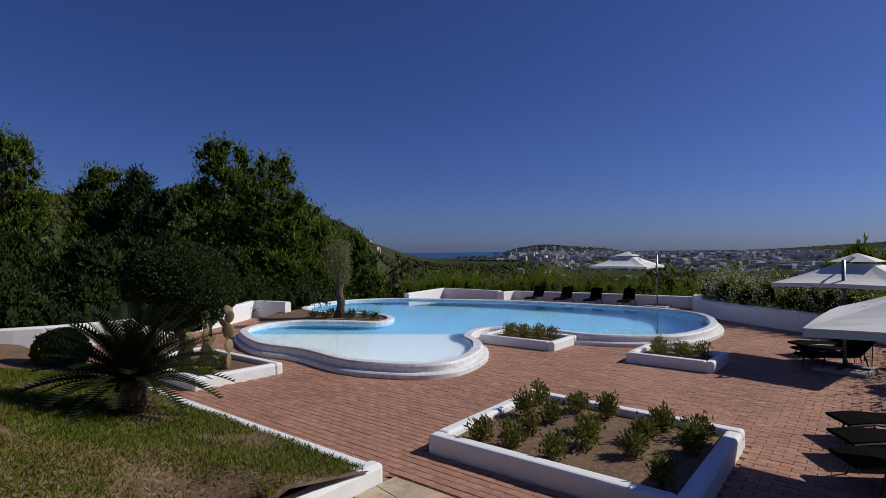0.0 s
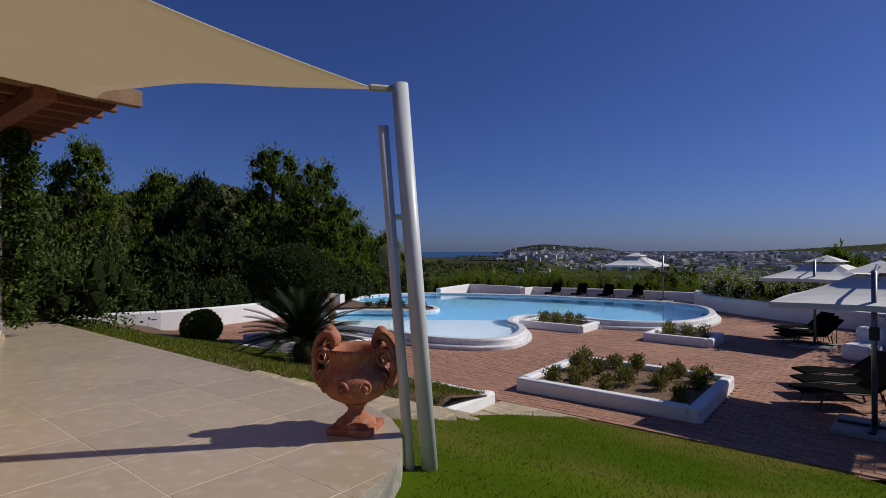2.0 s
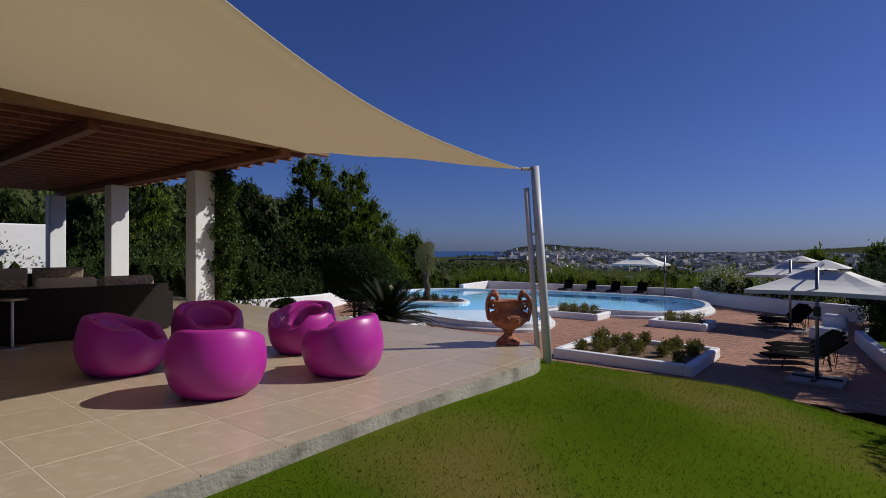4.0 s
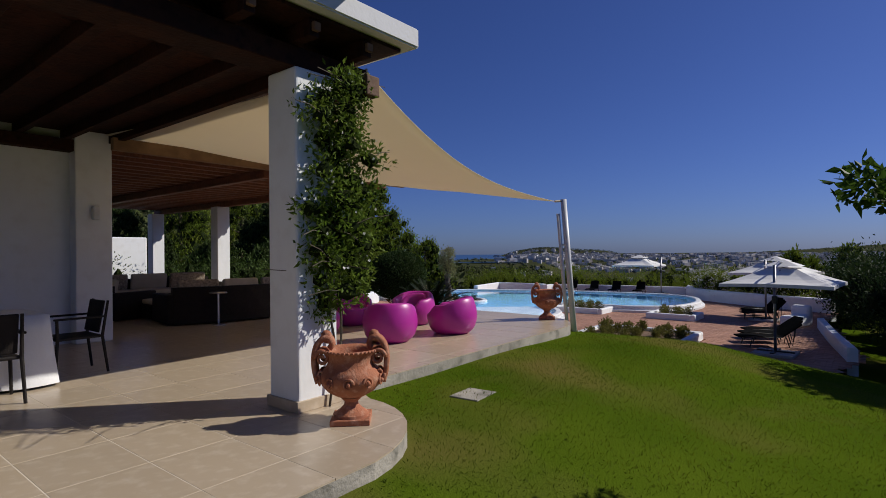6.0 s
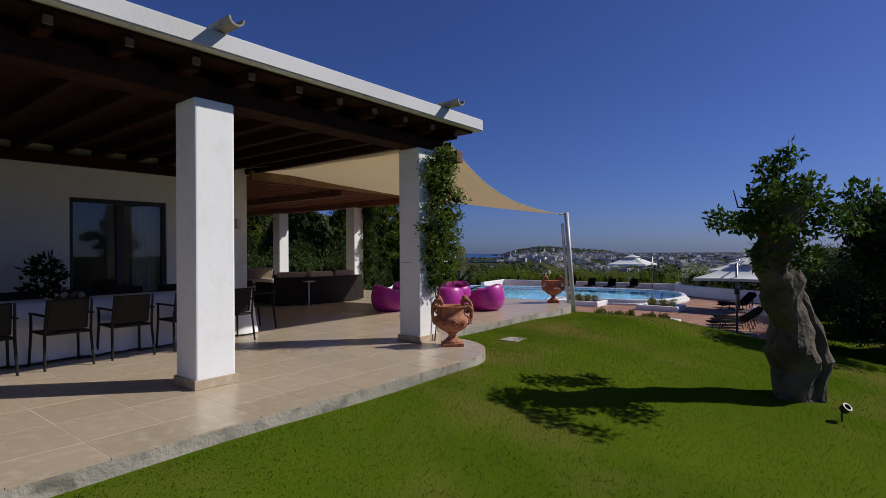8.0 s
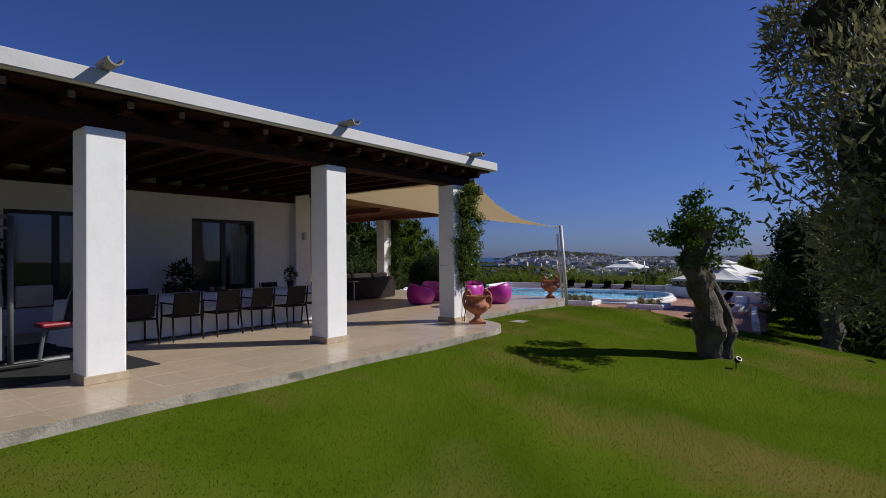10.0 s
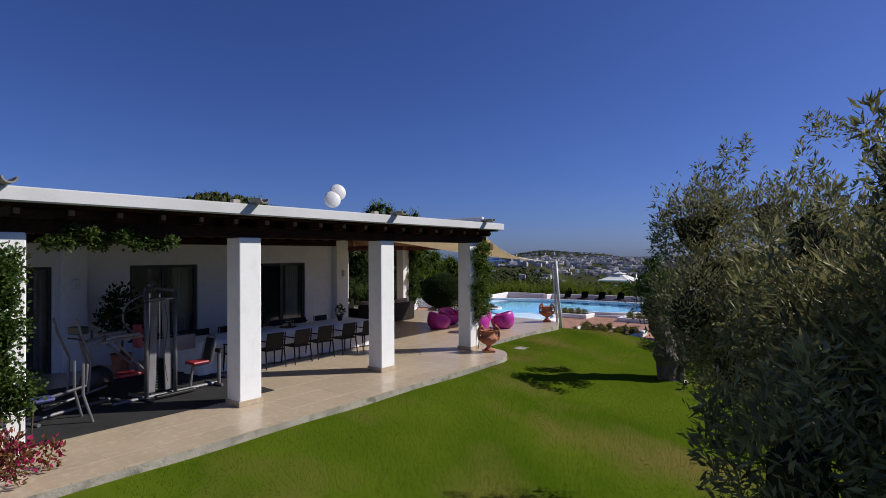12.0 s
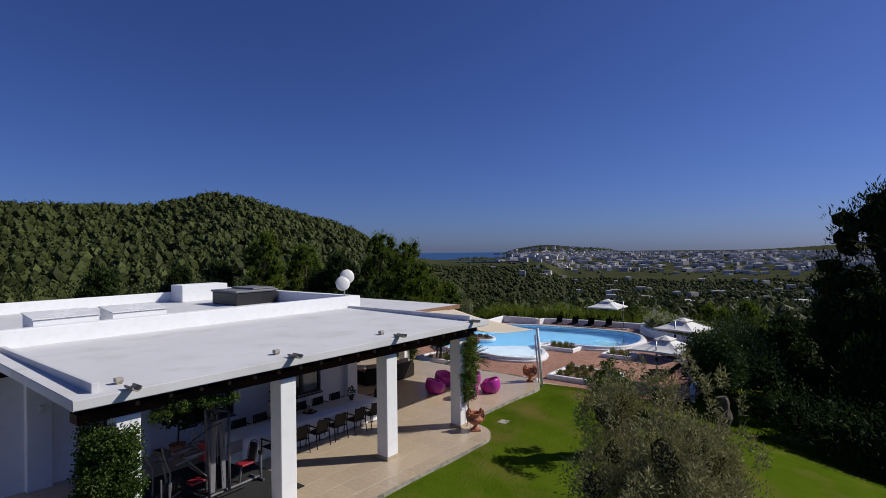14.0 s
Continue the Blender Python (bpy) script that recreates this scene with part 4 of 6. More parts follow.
# ---------------- terrace furniture ----------------
SITE = Matrix.Identity(4)
def tub_chair(m, first=None):
    if first is not None:
        return copy_thing(first, m)
    t = thing("tub_chair", "glossy magenta plastic tub armchair on the terrace", "chair", m, group="magenta tub chairs")
    n, bm = 48, bmesh.new()
    rings = []
    prof = [(.27, 0.0), (.32, .02), (.385, .11), (.425, .24), (.425, .36), (.40, .48), (.365, .58), (.35, .62)]

    def radius(h):
        return float(np.interp(h, [p[1] for p in prof], [p[0] for p in prof]))

    def top(a):
        b = .5 + .5 * math.cos(a)                     # 1 at the back (+x), 0 at the front
        return float(.32 + .15 * sm(.03, .20, b) + .12 * sm(.25, .95, b))

    def ring(f):
        return [bm.verts.new(f(2 * math.pi * k / n)) for k in range(n)]

    for f in range(10):
        rings.append(ring(lambda a: (radius(top(a) * f / 9) * math.cos(a), radius(top(a) * f / 9) * math.sin(a), top(a) * f / 9)))
    for ins, dz in ((.02, .020), (.055, .024), (.085, .004), (.10, -.05)):
        rings.append(ring(lambda a: ((radius(top(a)) - ins) * math.cos(a), (radius(top(a)) - ins) * math.sin(a), max(top(a) + dz, .30))))
    for rr, z in ((.27, .30), (.15, .285), (.05, .28)):
        rings.append(ring(lambda a: (rr * math.cos(a) - .02, rr * math.sin(a), z)))
    for a, b in zip(rings, rings[1:]):
        for k in range(n):
            bm.faces.new((a[k], a[(k + 1) % n], b[(k + 1) % n], b[k]))
    bm.faces.new(rings[0][::-1])
    bm.faces.new(rings[-1])
    part("shell", bm, M_PURPLE, t, smooth=True)
    # the folded inner back that wraps round the seat
    bm = bmesh.new()
    rows = []
    for k in range(33):
        a = radians(-128 + 256 * k / 32)
        e = abs(k - 16) / 16
        hi = top(a) - .02 - .13 * e ** 1.5
        r0 = radius(hi) - .10
        rows.append([bm.verts.new((r * math.cos(a) - .01, r * math.sin(a), z)) for r, z in ((r0, .29), (r0 + .01, hi - .03), (r0 - .015, hi + .012), (r0 - .055, hi + .004), (r0 - .085, hi - .05), (r0 - .12, .29))])
    for a, b in zip(rows, rows[1:]):
        for k in range(5):
            bm.faces.new((a[k], b[k], b[k + 1], a[k + 1]))
    bm.faces.new(rows[0])
    bm.faces.new(rows[-1][::-1])
    bmesh.ops.recalc_face_normals(bm, faces=list(bm.faces))
    part("inner_back", bm, M_PURPLE, t, smooth=True)
    part("seat", lathe(bmesh.new(), [(.02, .28), (.27, .28), (.285, .305), (.26, .325), (.1, .318), (.02, .315)], 32, -.03, 0), M_PURPLE, t, smooth=True)
    return t


cu, cv = 3.85, 2.80
first = None
for u, v in ((2.95, 3.52), (4.12, 3.98), (3.16, 1.98), (4.86, 3.02), (4.40, 1.72)):
    a = math.degrees(math.atan2(v - cv, u - cu))
    c = tub_chair(hpose(u, v, 0, a), first)
    first = first or c


def scroll(bm, c, r0, turns, plane, rad, flip=1):
    """A spiral scroll of clay round c."""
    pts = []
    for k in range(22):
        f = k / 21
        a = f * turns * 2 * math.pi
        r = r0 * (1 - .8 * f)
        pts.append(Vector(c) + plane[0] * (r * math.cos(a) * flip) + plane[1] * (r * math.sin(a)))
    tube(bm, pts, [rad * (1 - .4 * k / 21) for k in range(22)], 7)


def urn(m, first=None):
    if first is not None:
        return copy_thing(first, m)
    t = thing("terracotta_urn", "ornate terracotta urn with two scrolled handles", "urn", m, group="terracotta urns")
    part("foot", add(B(-.2, .2, -.2, .2, 0, .05, bevel=.008), lathe(bmesh.new(), [(.18, .05), (.175, .075), (.12, .11), (.075, .15), (.07, .18), (.10, .205), (.11, .22)], 28)), M_TERRA, t, "square plinth and waisted stem")
    bm = lathe(bmesh.new(), [(.09, .22), (.15, .235), (.24, .28), (.30, .34), (.325, .40), (.315, .445), (.28, .48), (.255, .50), (.235, .54), (.24, .60), (.275, .635), (.285, .65), (.27, .66), (.235, .63), (.215, .58), (.21, .45), (.1, .42), (.001, .42)], 40)
    part("bowl", bm, M_TERRA, t, smooth=True)
    dec = bmesh.new()
    for k in range(40):
        a = 2 * math.pi * k / 40
        s = bmesh.new()
        bmesh.ops.create_icosphere(s, subdivisions=1, radius=.016)
        add(dec, s, Matrix.Translation((.282 * math.cos(a), .282 * math.sin(a), .645)))
    part("bead_rim", dec, M_TERRA, t)
    for k in range(10):
        gar = bmesh.new()
        a = 2 * math.pi * (k + .5) / 10
        o, tn = Vector((math.cos(a), math.sin(a), 0)), Vector((-math.sin(a), math.cos(a), 0))
        scroll(gar, o * .325 + Vector((0, 0, .385)), .055, 1.6, (tn, Vector((0, 0, 1))), .014, 1 if k % 2 else -1)
        s = bmesh.new()
        bmesh.ops.create_icosphere(s, subdivisions=2, radius=.022)
        add(gar, s, Matrix.Translation(o * .335 + Vector((0, 0, .385))))
        part("rosette", gar, M_TERRA, t, smooth=True)
    for sgn in (1, -1):
        h = bmesh.new()
        for off in (-.055, 0, .055):
            pts = [Vector((sgn * x, off * w, z)) for x, w, z in ((.33, 1, .36), (.36, 1, .46), (.37, 1.1, .58), (.345, 1.1, .69), (.28, 1, .755), (.215, .9, .75), (.19, .8, .70), (.215, .7, .665))]
            tube(h, [Vector(p) for p in spline([tuple(p) for p in pts], 3, False)], .030, 7)
        for off in (-.09, .09):
            scroll(h, (sgn * .285, off, .585), .075, 1.5, (Vector((sgn, 0, 0)), Vector((0, 0, 1))), .021)
            scroll(h, (sgn * .30, off, .44), .05, 1.4, (Vector((sgn, 0, 0)), Vector((0, 0, -1))), .018)
        s = bmesh.new()
        bmesh.ops.create_icosphere(s, subdivisions=2, radius=.062)
        for v_ in s.verts:
            v_.co *= 1 + .14 * math.sin(v_.co.x * 90) * math.sin(v_.co.z * 80)
        add(h, s, Matrix.Translation((sgn * .245, 0, .765)))
        part("handle", h, M_TERRA, t, "scrolled clay handle", smooth=True)
    return t


SQ = Matrix.Diagonal((.79, .79, .90, 1))
u1 = urn(hpose(.15, -.51, 0, -47) @ SQ)
urn(hpose(6.96, 1.27, 0, -64), u1)


def resin_chair(m, first=None):
    if first is not None:
        return copy_thing(first, m)
    t = thing("dining_chair", "dark brown woven resin armchair at the table", "chair", m, group="dining chairs")
    part("seat", B(-.24, .24, -.23, .23, .41, .445, bevel=.012), M_RESIN, t)
    bm = B(-.22, .22, -.012, .012, 0, .38, bevel=.01)
    for v_ in bm.verts:
        v_.co.y += -.10 * (v_.co.x / .22) ** 2 * -.35
    bmesh.ops.transform(bm, matrix=pose(0, -.235, .46, 10, 0, 0), verts=list(bm.verts))
    part("backrest", bm, M_RESIN, t, "woven back panel")
    for sx in (-1, 1):
        part("leg", T([(sx * .255, .22, .66), (sx * .255, .215, .43), (sx * .27, .24, 0)], [.016, .018, .015]), M_RESIN, t)
        part("leg", T([(sx * .235, -.30, .84), (sx * .245, -.235, .43), (sx * .26, -.29, 0)], [.015, .018, .015]), M_RESIN, t)
        part("armrest", B(sx * .255 - .025, sx * .255 + .025, -.26, .25, .645, .668, bevel=.008), M_RESIN, t)
    return t


c0 = resin_chair(hpose(-1.6, 2.62, 0, 0))
for k in range(1, 6):
    resin_chair(hpose(-1.6 - .76 * k, 2.62 + .03 * math.sin(k * 4), 0, 4 * math.sin(k * 3)), c0)
for k in range(6):
    resin_chair(hpose(-1.6 - .76 * k, 4.25, 0, 180 + 3 * math.sin(k * 2)), c0)
resin_chair(hpose(-.62, 3.5, 0, 90), c0)

table = thing("dining_table", "long dining table under the porch", "table", HOUSE)
part("tabletop", B(-6.1, -1.05, 3.05, 3.95, .70, .735), M_RESIN, table)
for u in (-5.9, -3.6, -1.3):
    for v in (3.15, 3.85):
        part("leg", B(u - .04, u + .04, v - .04, v + .04, 0, .70), M_RESIN, table)
cloth = thing("tablecloth", "white tablecloth hanging to the floor in folds", "tablecloth", HOUSE)
bm = bmesh.new()
loop = []
for k in range(120):
    f = k / 120 * 4
    e, g = int(f), f - int(f)
    c4 = [(-6.16, 3.0), (-.98, 3.0), (-.98, 4.0), (-6.16, 4.0)]
    p, q = c4[e], c4[(e + 1) % 4]
    loop.append((p[0] + (q[0] - p[0]) * g, p[1] + (q[1] - p[1]) * g))
per = []
for side_ in range(4):
    p, q = [(-6.16, 3.0), (-.98, 3.0), (-.98, 4.0), (-6.16, 4.0)][side_], [(-.98, 3.0), (-.98, 4.0), (-6.16, 4.0), (-6.16, 3.0)][side_]
    m_ = 70 if side_ % 2 == 0 else 18
    for k in range(m_):
        per.append((p[0] + (q[0] - p[0]) * k / m_, p[1] + (q[1] - p[1]) * k / m_))
rings = []
for f in range(6):
    z = .752 - .722 * f / 5
    o = offset_loop(per, -(.012 + .07 * f / 5))
    oo = []
    for k, p in enumerate(o):
        q = per[k]
        w_ = (f / 5) * (.35 + .65 * math.sin(k * .93 + math.sin(k * .31) * 2))
        oo.append((q[0] + (p[0] - q[0]) * (1 + .8 * w_), q[1] + (p[1] - q[1]) * (1 + .8 * w_)))
    rings.append([bm.verts.new((x, y, z)) for x, y in oo])
for a, b in zip(rings, rings[1:]):
    for k in range(len(per)):
        bm.faces.new((a[k], a[(k + 1) % len(per)], b[(k + 1) % len(per)], b[k]))
bm.faces.new(rings[0])
bmesh.ops.recalc_face_normals(bm, faces=list(bm.faces))
part("linen", bm, M_CLOTH, cloth, smooth=True)
tray = thing("centrepiece", "round tray with fruit and candles on the tablecloth", "centrepiece", hpose(-3.5, 3.5, .754))
part("tray", lathe(bmesh.new(), [(.2, 0), (.24, .02), (.23, .025), (.19, .012)], 24), M_WOODE, tray)
for k, (x, y) in enumerate(((.08, .05), (-.07, .06), (0, -.08), (.1, -.06))):
    part("fruit", lathe(bmesh.new(), [(.01, .015), (.04, .03), (.05, .06), (.04, .09), (.01, .105)], 14, x, y), M_CUSH if k % 2 else M_WOODE, tray, smooth=True)
pot = thing("table_plant", "small potted plant on the tablecloth", "plant", hpose(-1.7, 3.5, .754))
part("pot", lathe(bmesh.new(), [(.06, 0), (.085, .14), (.09, .15), (.07, .145)], 18), M_BLACK, pot)
foliage("leaves", [(0, 0, .3, .13, .13, .16)], 160, .09, .03, L_TOPI, RNG, pot, .4)

# lounge under the pergola
def sofa(m, L, curved=0.0):
    t = thing("outdoor_sofa", "dark woven outdoor sofa with beige cushions", "sofa", m, group="lounge sofas")

    def bend(bm):
        for v_ in bm.verts:
            v_.co.y += curved * (v_.co.x / (L / 2)) ** 2
        return bm

    def strip(x0, x1, y0, y1, z0, z1, bev):
        b = bmesh.new()
        n_ = 10
        for k in range(n_):
            box(b, x0 + (x1 - x0) * k / n_, x0 + (x1 - x0) * (k + 1) / n_, y0, y1, z0, z1)
        bmesh.ops.remove_doubles(b, verts=list(b.verts), dist=.001)
        bmesh.ops.delete(b, geom=[f for f in b.faces if abs(f.normal.x) > .9 and x0 + .01 < f.calc_center_median().x < x1 - .01], context='FACES')
        return bend(b)

    part("base", strip(-L / 2, L / 2, -.45, .45, .03, .34, 0), M_WICKER, t)
    part("backrest", strip(-L / 2, L / 2, -.56, -.44, .03, .74, 0), M_WICKER, t)
    for sx in (-1, 1):
        part("armrest", bend(B(sx * L / 2 - .09, sx * L / 2 + .09, -.54, .44, .03, .60, bevel=.02)), M_WICKER, t)
    n_ = max(2, int(L / .85))
    for k in range(n_):
        x0 = -L / 2 + .12 + (L - .24) * k / n_
        part("seat_cushion", bend(B(x0 + .01, x0 + (L - .24) / n_ - .01, -.42, .44, .345, .47, bevel=.035, seg=3)), M_CUSH, t, "beige cushion")
        b = B(x0 + .04, x0 + (L - .24) / n_ - .04, -.07, .07, 0, .42, bevel=.05, seg=3)
        bmesh.ops.transform(b, matrix=pose(0, -.33, .46, -12, 0, 0), verts=list(b.verts))
        part("back_cushion", bend(b), M_CUSH if k % 2 else M_CUSHP, t, "beige scatter cushion")
    return t


sofa(hpose(3.35, 6.75, 0, -8), 2.7, .25)
sofa(hpose(1.6, 9.6, 0, -75), 2.4, .1)
sofa(hpose(3.6, 11.4, 0, 175), 3.2, .2)
ot = thing("ottoman", "dark woven ottoman with a beige cushion", "ottoman", hpose(2.6, 8.4))
part("base", B(-.5, .5, -.5, .5, .03, .33, bevel=.03), M_WICKER, ot)
part("cushion", B(-.47, .47, -.47, .47, .332, .43, bevel=.035, seg=3), M_CUSH, ot)
st = thing("side_table", "slim steel side table with a lantern", "side table", hpose(2.6, 6.1))
part("foot", lathe(bmesh.new(), [(.13, 0), (.13, .015), (.02, .03)], 20), M_STEEL, st)
part("stem", T([(0, 0, .02), (0, 0, .62)], .018), M_STEEL, st)
part("top", lathe(bmesh.new(), [(.16, .62), (.17, .63), (.16, .645)], 20), M_STEEL, st)

# ---------------- gym corner ----------------
matt = thing("gym_mat", "black rubber mat under the gym machines", "mat", HOUSE)
part("sheet", B(-10.2, -5.9, .55, 4.2, .002, .014), M_RUBBER, matt)
gym = thing("multi_gym", "grey steel multi-gym with slanted shrouds and red pads", "gym machine", hpose(-7.55, 1.95, .014, 4))
for x in (-.27, .27):
    part("upright", T([(x, -.20, .04), (x, -.20, 2.02)], .036, n=12), M_GYM, gym, smooth=True)
    part("guide_rod", T([(x * .35, .02, .1), (x * .35, .02, 1.95)], .011, n=6), M_STEEL, gym)
    sh = B(-.07, .07, -.02, .02, .12, 1.86, bevel=.015)
    bmesh.ops.transform(sh, matrix=pose(x * .62, -.15, 0, 0, -2.2 if x > 0 else 2.2, 0), verts=list(sh.verts))
    part("shroud", sh, M_TUB, gym, "tall grey weight shroud")
part("rear_post", B(-.04, .04, .30, .38, .02, 2.05, bevel=.012), M_GYM, gym)
part("top_bar", T([(-.30, -.20, 1.86), (.30, -.20, 1.86)], .026, n=8), M_GYM, gym)
part("top_frame", add(T([(-.27, -.20, 2.0), (0, .34, 2.06), (.27, -.20, 2.0)], .03), T([(0, .34, 2.06), (-.1, -.1, 2.16), (-.35, -.45, 2.14)], .028)), M_GYM, gym)
for x, y, z in ((-.33, -.44, 2.06), (-.05, -.05, 2.12), (.12, .12, 1.98)):
    pl = lathe(bmesh.new(), [(.02, -.014), (.06, -.016), (.05, 0), (.06, .016), (.02, .014)], 16)
    bmesh.ops.transform(pl, matrix=pose(x, y, z, 90, 0, 0), verts=list(pl.verts))
    part("pulley", pl, M_BLACK, gym)
part("lat_bar", T(spline([(-.95, -.50, 1.62), (-.55, -.47, 1.78), (-.33, -.45, 1.84), (-.05, -.42, 1.86)], 4, False), .014), M_BLACK, gym)
part("curved_handle", T(spline([(-.30, -.1, 1.15), (-.62, -.12, 1.45), (-.60, -.14, 1.78), (-.32, -.16, 1.95)], 5, False), .018), M_GYM, gym)
for k in range(12):
    part("weight_plate", B(-.13, .13, -.07, .11, .12 + .05 * k, .162 + .05 * k, bevel=.006), M_BLACK, gym)
for sy in (-.32, .18):
    part("press_arm", T([(-.25, sy * .5, 1.20), (-.70, sy, 1.22), (-1.15, sy, 1.18)], .026), M_GYM, gym)
    part("grip", T([(-1.02, sy, 1.18), (-1.03, sy, 1.36)], .017), M_BLACK, gym)
    part("arm_pad", B(-.95, -.45, sy - .05, sy + .05, 1.245, 1.30, bevel=.02), M_TUB, gym)
    part("strut", T([(-.86, sy, 1.17), (-.34, sy * .6, .62), (-.27, sy * .5, .55)], .02), M_GYM, gym)
part("back_pad", B(-.40, -.33, -.20, .06, .98, 1.42, bevel=.03), M_RED, gym, "red vinyl pad")
part("seat_pad", B(-.72, -.36, -.22, .08, .50, .56, bevel=.025), M_RED, gym, "red vinyl pad")
part("cable", T(spline([(.06, -.1, 2.05), (.10, -.24, 1.4), (.04, -.24, .8), (.10, -.24, .3)], 4, False), .006, n=5), M_BLACK, gym)
part("cable", T([(-.33, -.50, 2.05), (-.33, -.45, 1.84)], .006, n=5), M_BLACK, gym)
part("base_frame", add(add(T([(-.80, -.10, .04), (1.25, -.10, .04)], .034), T([(-.27, -.42, .035), (-.27, .42, .035)], .03)), T([(1.15, -.38, .035), (1.15, .20, .035)], .03)), M_GYM, gym)
part("foot_plate", B(-.15, .62, -.34, -.22, .03, .075, bevel=.01), M_BLACK, gym)
part("panel", B(.42, .86, .10, .14, .78, 1.08, bevel=.015), M_TUB, gym, "plain grey panel")
part("bench_frame", T([(.62, -.10, .05), (.68, -.10, .46), (1.02, -.10, .48)], .03), M_GYM, gym)
part("seat_pad", B(.60, .98, -.26, .06, .50, .56, bevel=.025), M_RED, gym, "red vinyl pad")
bkp = B(-.035, .035, -.14, .14, 0, .44, bevel=.03)
bmesh.ops.transform(bkp, matrix=pose(.98, -.10, .55, 0, 14, 0), verts=list(bkp.verts))
part("back_pad", bkp, M_BLACK, gym, "black back pad")
part("back_hoop", T(spline([(.97, -.28, .52), (1.06, -.28, .92), (1.10, -.10, 1.04), (1.06, .08, .92), (.97, .08, .52)], 5, False), .017), M_STEEL, gym)
part("roller_post", T([(1.15, -.26, .04), (1.15, -.26, .72)], .034, n=10), M_GYM, gym)
part("roller", T([(1.15, -.36, .72), (1.15, -.12, .72)], .045, n=10), M_BLACK, gym)

el = thing("elliptical_trainer", "grey and black elliptical trainer", "gym machine", hpose(-8.9, 2.0, .014, 20))
part("base", add(T([(-.75, 0, .05), (.75, 0, .05)], .03), add(T([(-.75, -.3, .03), (-.75, .3, .03)], .03), T([(.75, -.28, .03), (.75, .28, .03)], .03))), M_GYM, el)
fw = lathe(bmesh.new(), [(.02, -.09), (.27, -.08), (.29, 0), (.27, .08), (.02, .09)], 26)
bmesh.ops.transform(fw, matrix=pose(.45, 0, .42, 90), verts=list(fw.verts))
part("flywheel_cover", fw, M_BLACK, el, smooth=True)
part("mast", T([(.35, 0, .3), (.2, 0, 1.0), (.12, 0, 1.35)], .03), M_GYM, el)
part("console", B(.02, .2, -.14, .14, 1.32, 1.45, bevel=.02), M_BLACK, el)
for sy in (-1, 1):
    part("swing_arm", T([(.1, sy * .24, .35), (.14, sy * .26, .9), (-.05, sy * .28, 1.35), (-.12, sy * .28, 1.62)], .02), M_GYM, el)
    part("pedal_bar", T([(.5, sy * .18, .35), (-.6, sy * .18, .22)], .022), M_GYM, el)
    part("pedal", B(-.6, -.25, sy * .18 - .07, sy * .18 + .07, .25, .29, bevel=.015), M_BLACK, el)
part("handrail", T([(.12, -.2, 1.2), (-.1, -.2, 1.28), (-.2, -.16, 1.3)], .015), M_BLACK, el)
bk = thing("exercise_bench", "grey steel bench frame with a blue seat", "gym machine", hpose(-9.5, 1.35, .014, 0))
part("frame", add(T([(-.5, 0, .35), (.6, 0, .55), (.62, 0, .9)], .025), add(T([(.62, -.25, 0), (.5, -.2, .45), (.5, -.2, .95)], .022), T([(.62, .25, 0), (.5, .2, .45), (.5, .2, .95)], .022))), M_GYM, bk)
part("seat", B(-.35, .15, -.15, .15, .42, .48, bevel=.03), mat("blue_vinyl", (.05, .06, .2), (.04, .05, .16), 4, .4), bk)
part("rear_leg", T([(-.5, -.25, 0), (-.5, 0, .36), (-.5, .25, 0)], .022), M_GYM, bk)

# lawn fittings
cov = thing("drain_cover", "square white cover set in the lawn", "cover", hpose(1.77, -.58, -.135, 4))
part("lid", B(-.2, .2, -.17, .17, -.03, .02, bevel=.008), M_CONC, cov)
sl = thing("garden_spotlight", "small black spotlight on a spike in the lawn", "spotlight", Matrix.Translation(H(1.9, -5.1, float(lawn_z(1.9, -5.1)))))
part("spike", T([(0, 0, -.1), (0, 0, .12)], .012), M_BLACK, sl)
hd = lathe(bmesh.new(), [(.02, 0), (.05, .02), (.055, .1), (.04, .1), (.035, .03)], 14)
bmesh.ops.transform(hd, matrix=pose(0, 0, .12, 40, 20, 0), verts=list(hd.verts))
part("head", hd, M_BLACK, sl)


# ---------------- sun loungers ----------------
SITE = POOLSIDE
def lounger(m, back=35, first=None, label="dark sling sun lounger with a raised back"):
    t = thing("sun_lounger", label, "sun lounger", m, group="sun loungers")
    pts = [(-.95, .30), (-.6, .335), (-.2, .31), (.15, .30), (.30, .32)]
    c, s = math.cos(radians(back)), math.sin(radians(back))
    ends = [(.30 + .72 * f * c, .32 + .72 * f * s) for f in (.33, .66, 1.0)]
    for nm, seq in (("mattress", pts), ("backrest", [pts[-1]] + ends)):
        bm = bmesh.new()
        rows = []
        for x, z in seq:
            rows.append([bm.verts.new(p) for p in ((x, -.31, z), (x, .31, z), (x, .31, z + .05), (x, -.31, z + .05))])
        for a, b in zip(rows, rows[1:]):
            for k in range(4):
                bm.faces.new((a[k], a[(k + 1) % 4], b[(k + 1) % 4], b[k]))
        bm.faces.new(rows[0][::-1])
        bm.faces.new(rows[-1])
        part(nm, bm, M_LOUNGE, t)
    for sy in (-.33, .33):
        part("side_rail", T([(x, sy, z + .02) for x, z in pts], .02, n=6), M_BLACK, t)
        part("leg", T([(-.62, sy, .33), (-.72, sy, 0)], .018, n=6), M_BLACK, t)
        part("leg", T([(.40, sy, .33), (.50, sy, 0)], .018, n=6), M_BLACK, t)
        part("back_stay", T([ends[1][0:1] + (sy * .8,) + ends[1][1:2], (.62, sy * .8, .05)], .012, n=5), M_BLACK, t)
    return t


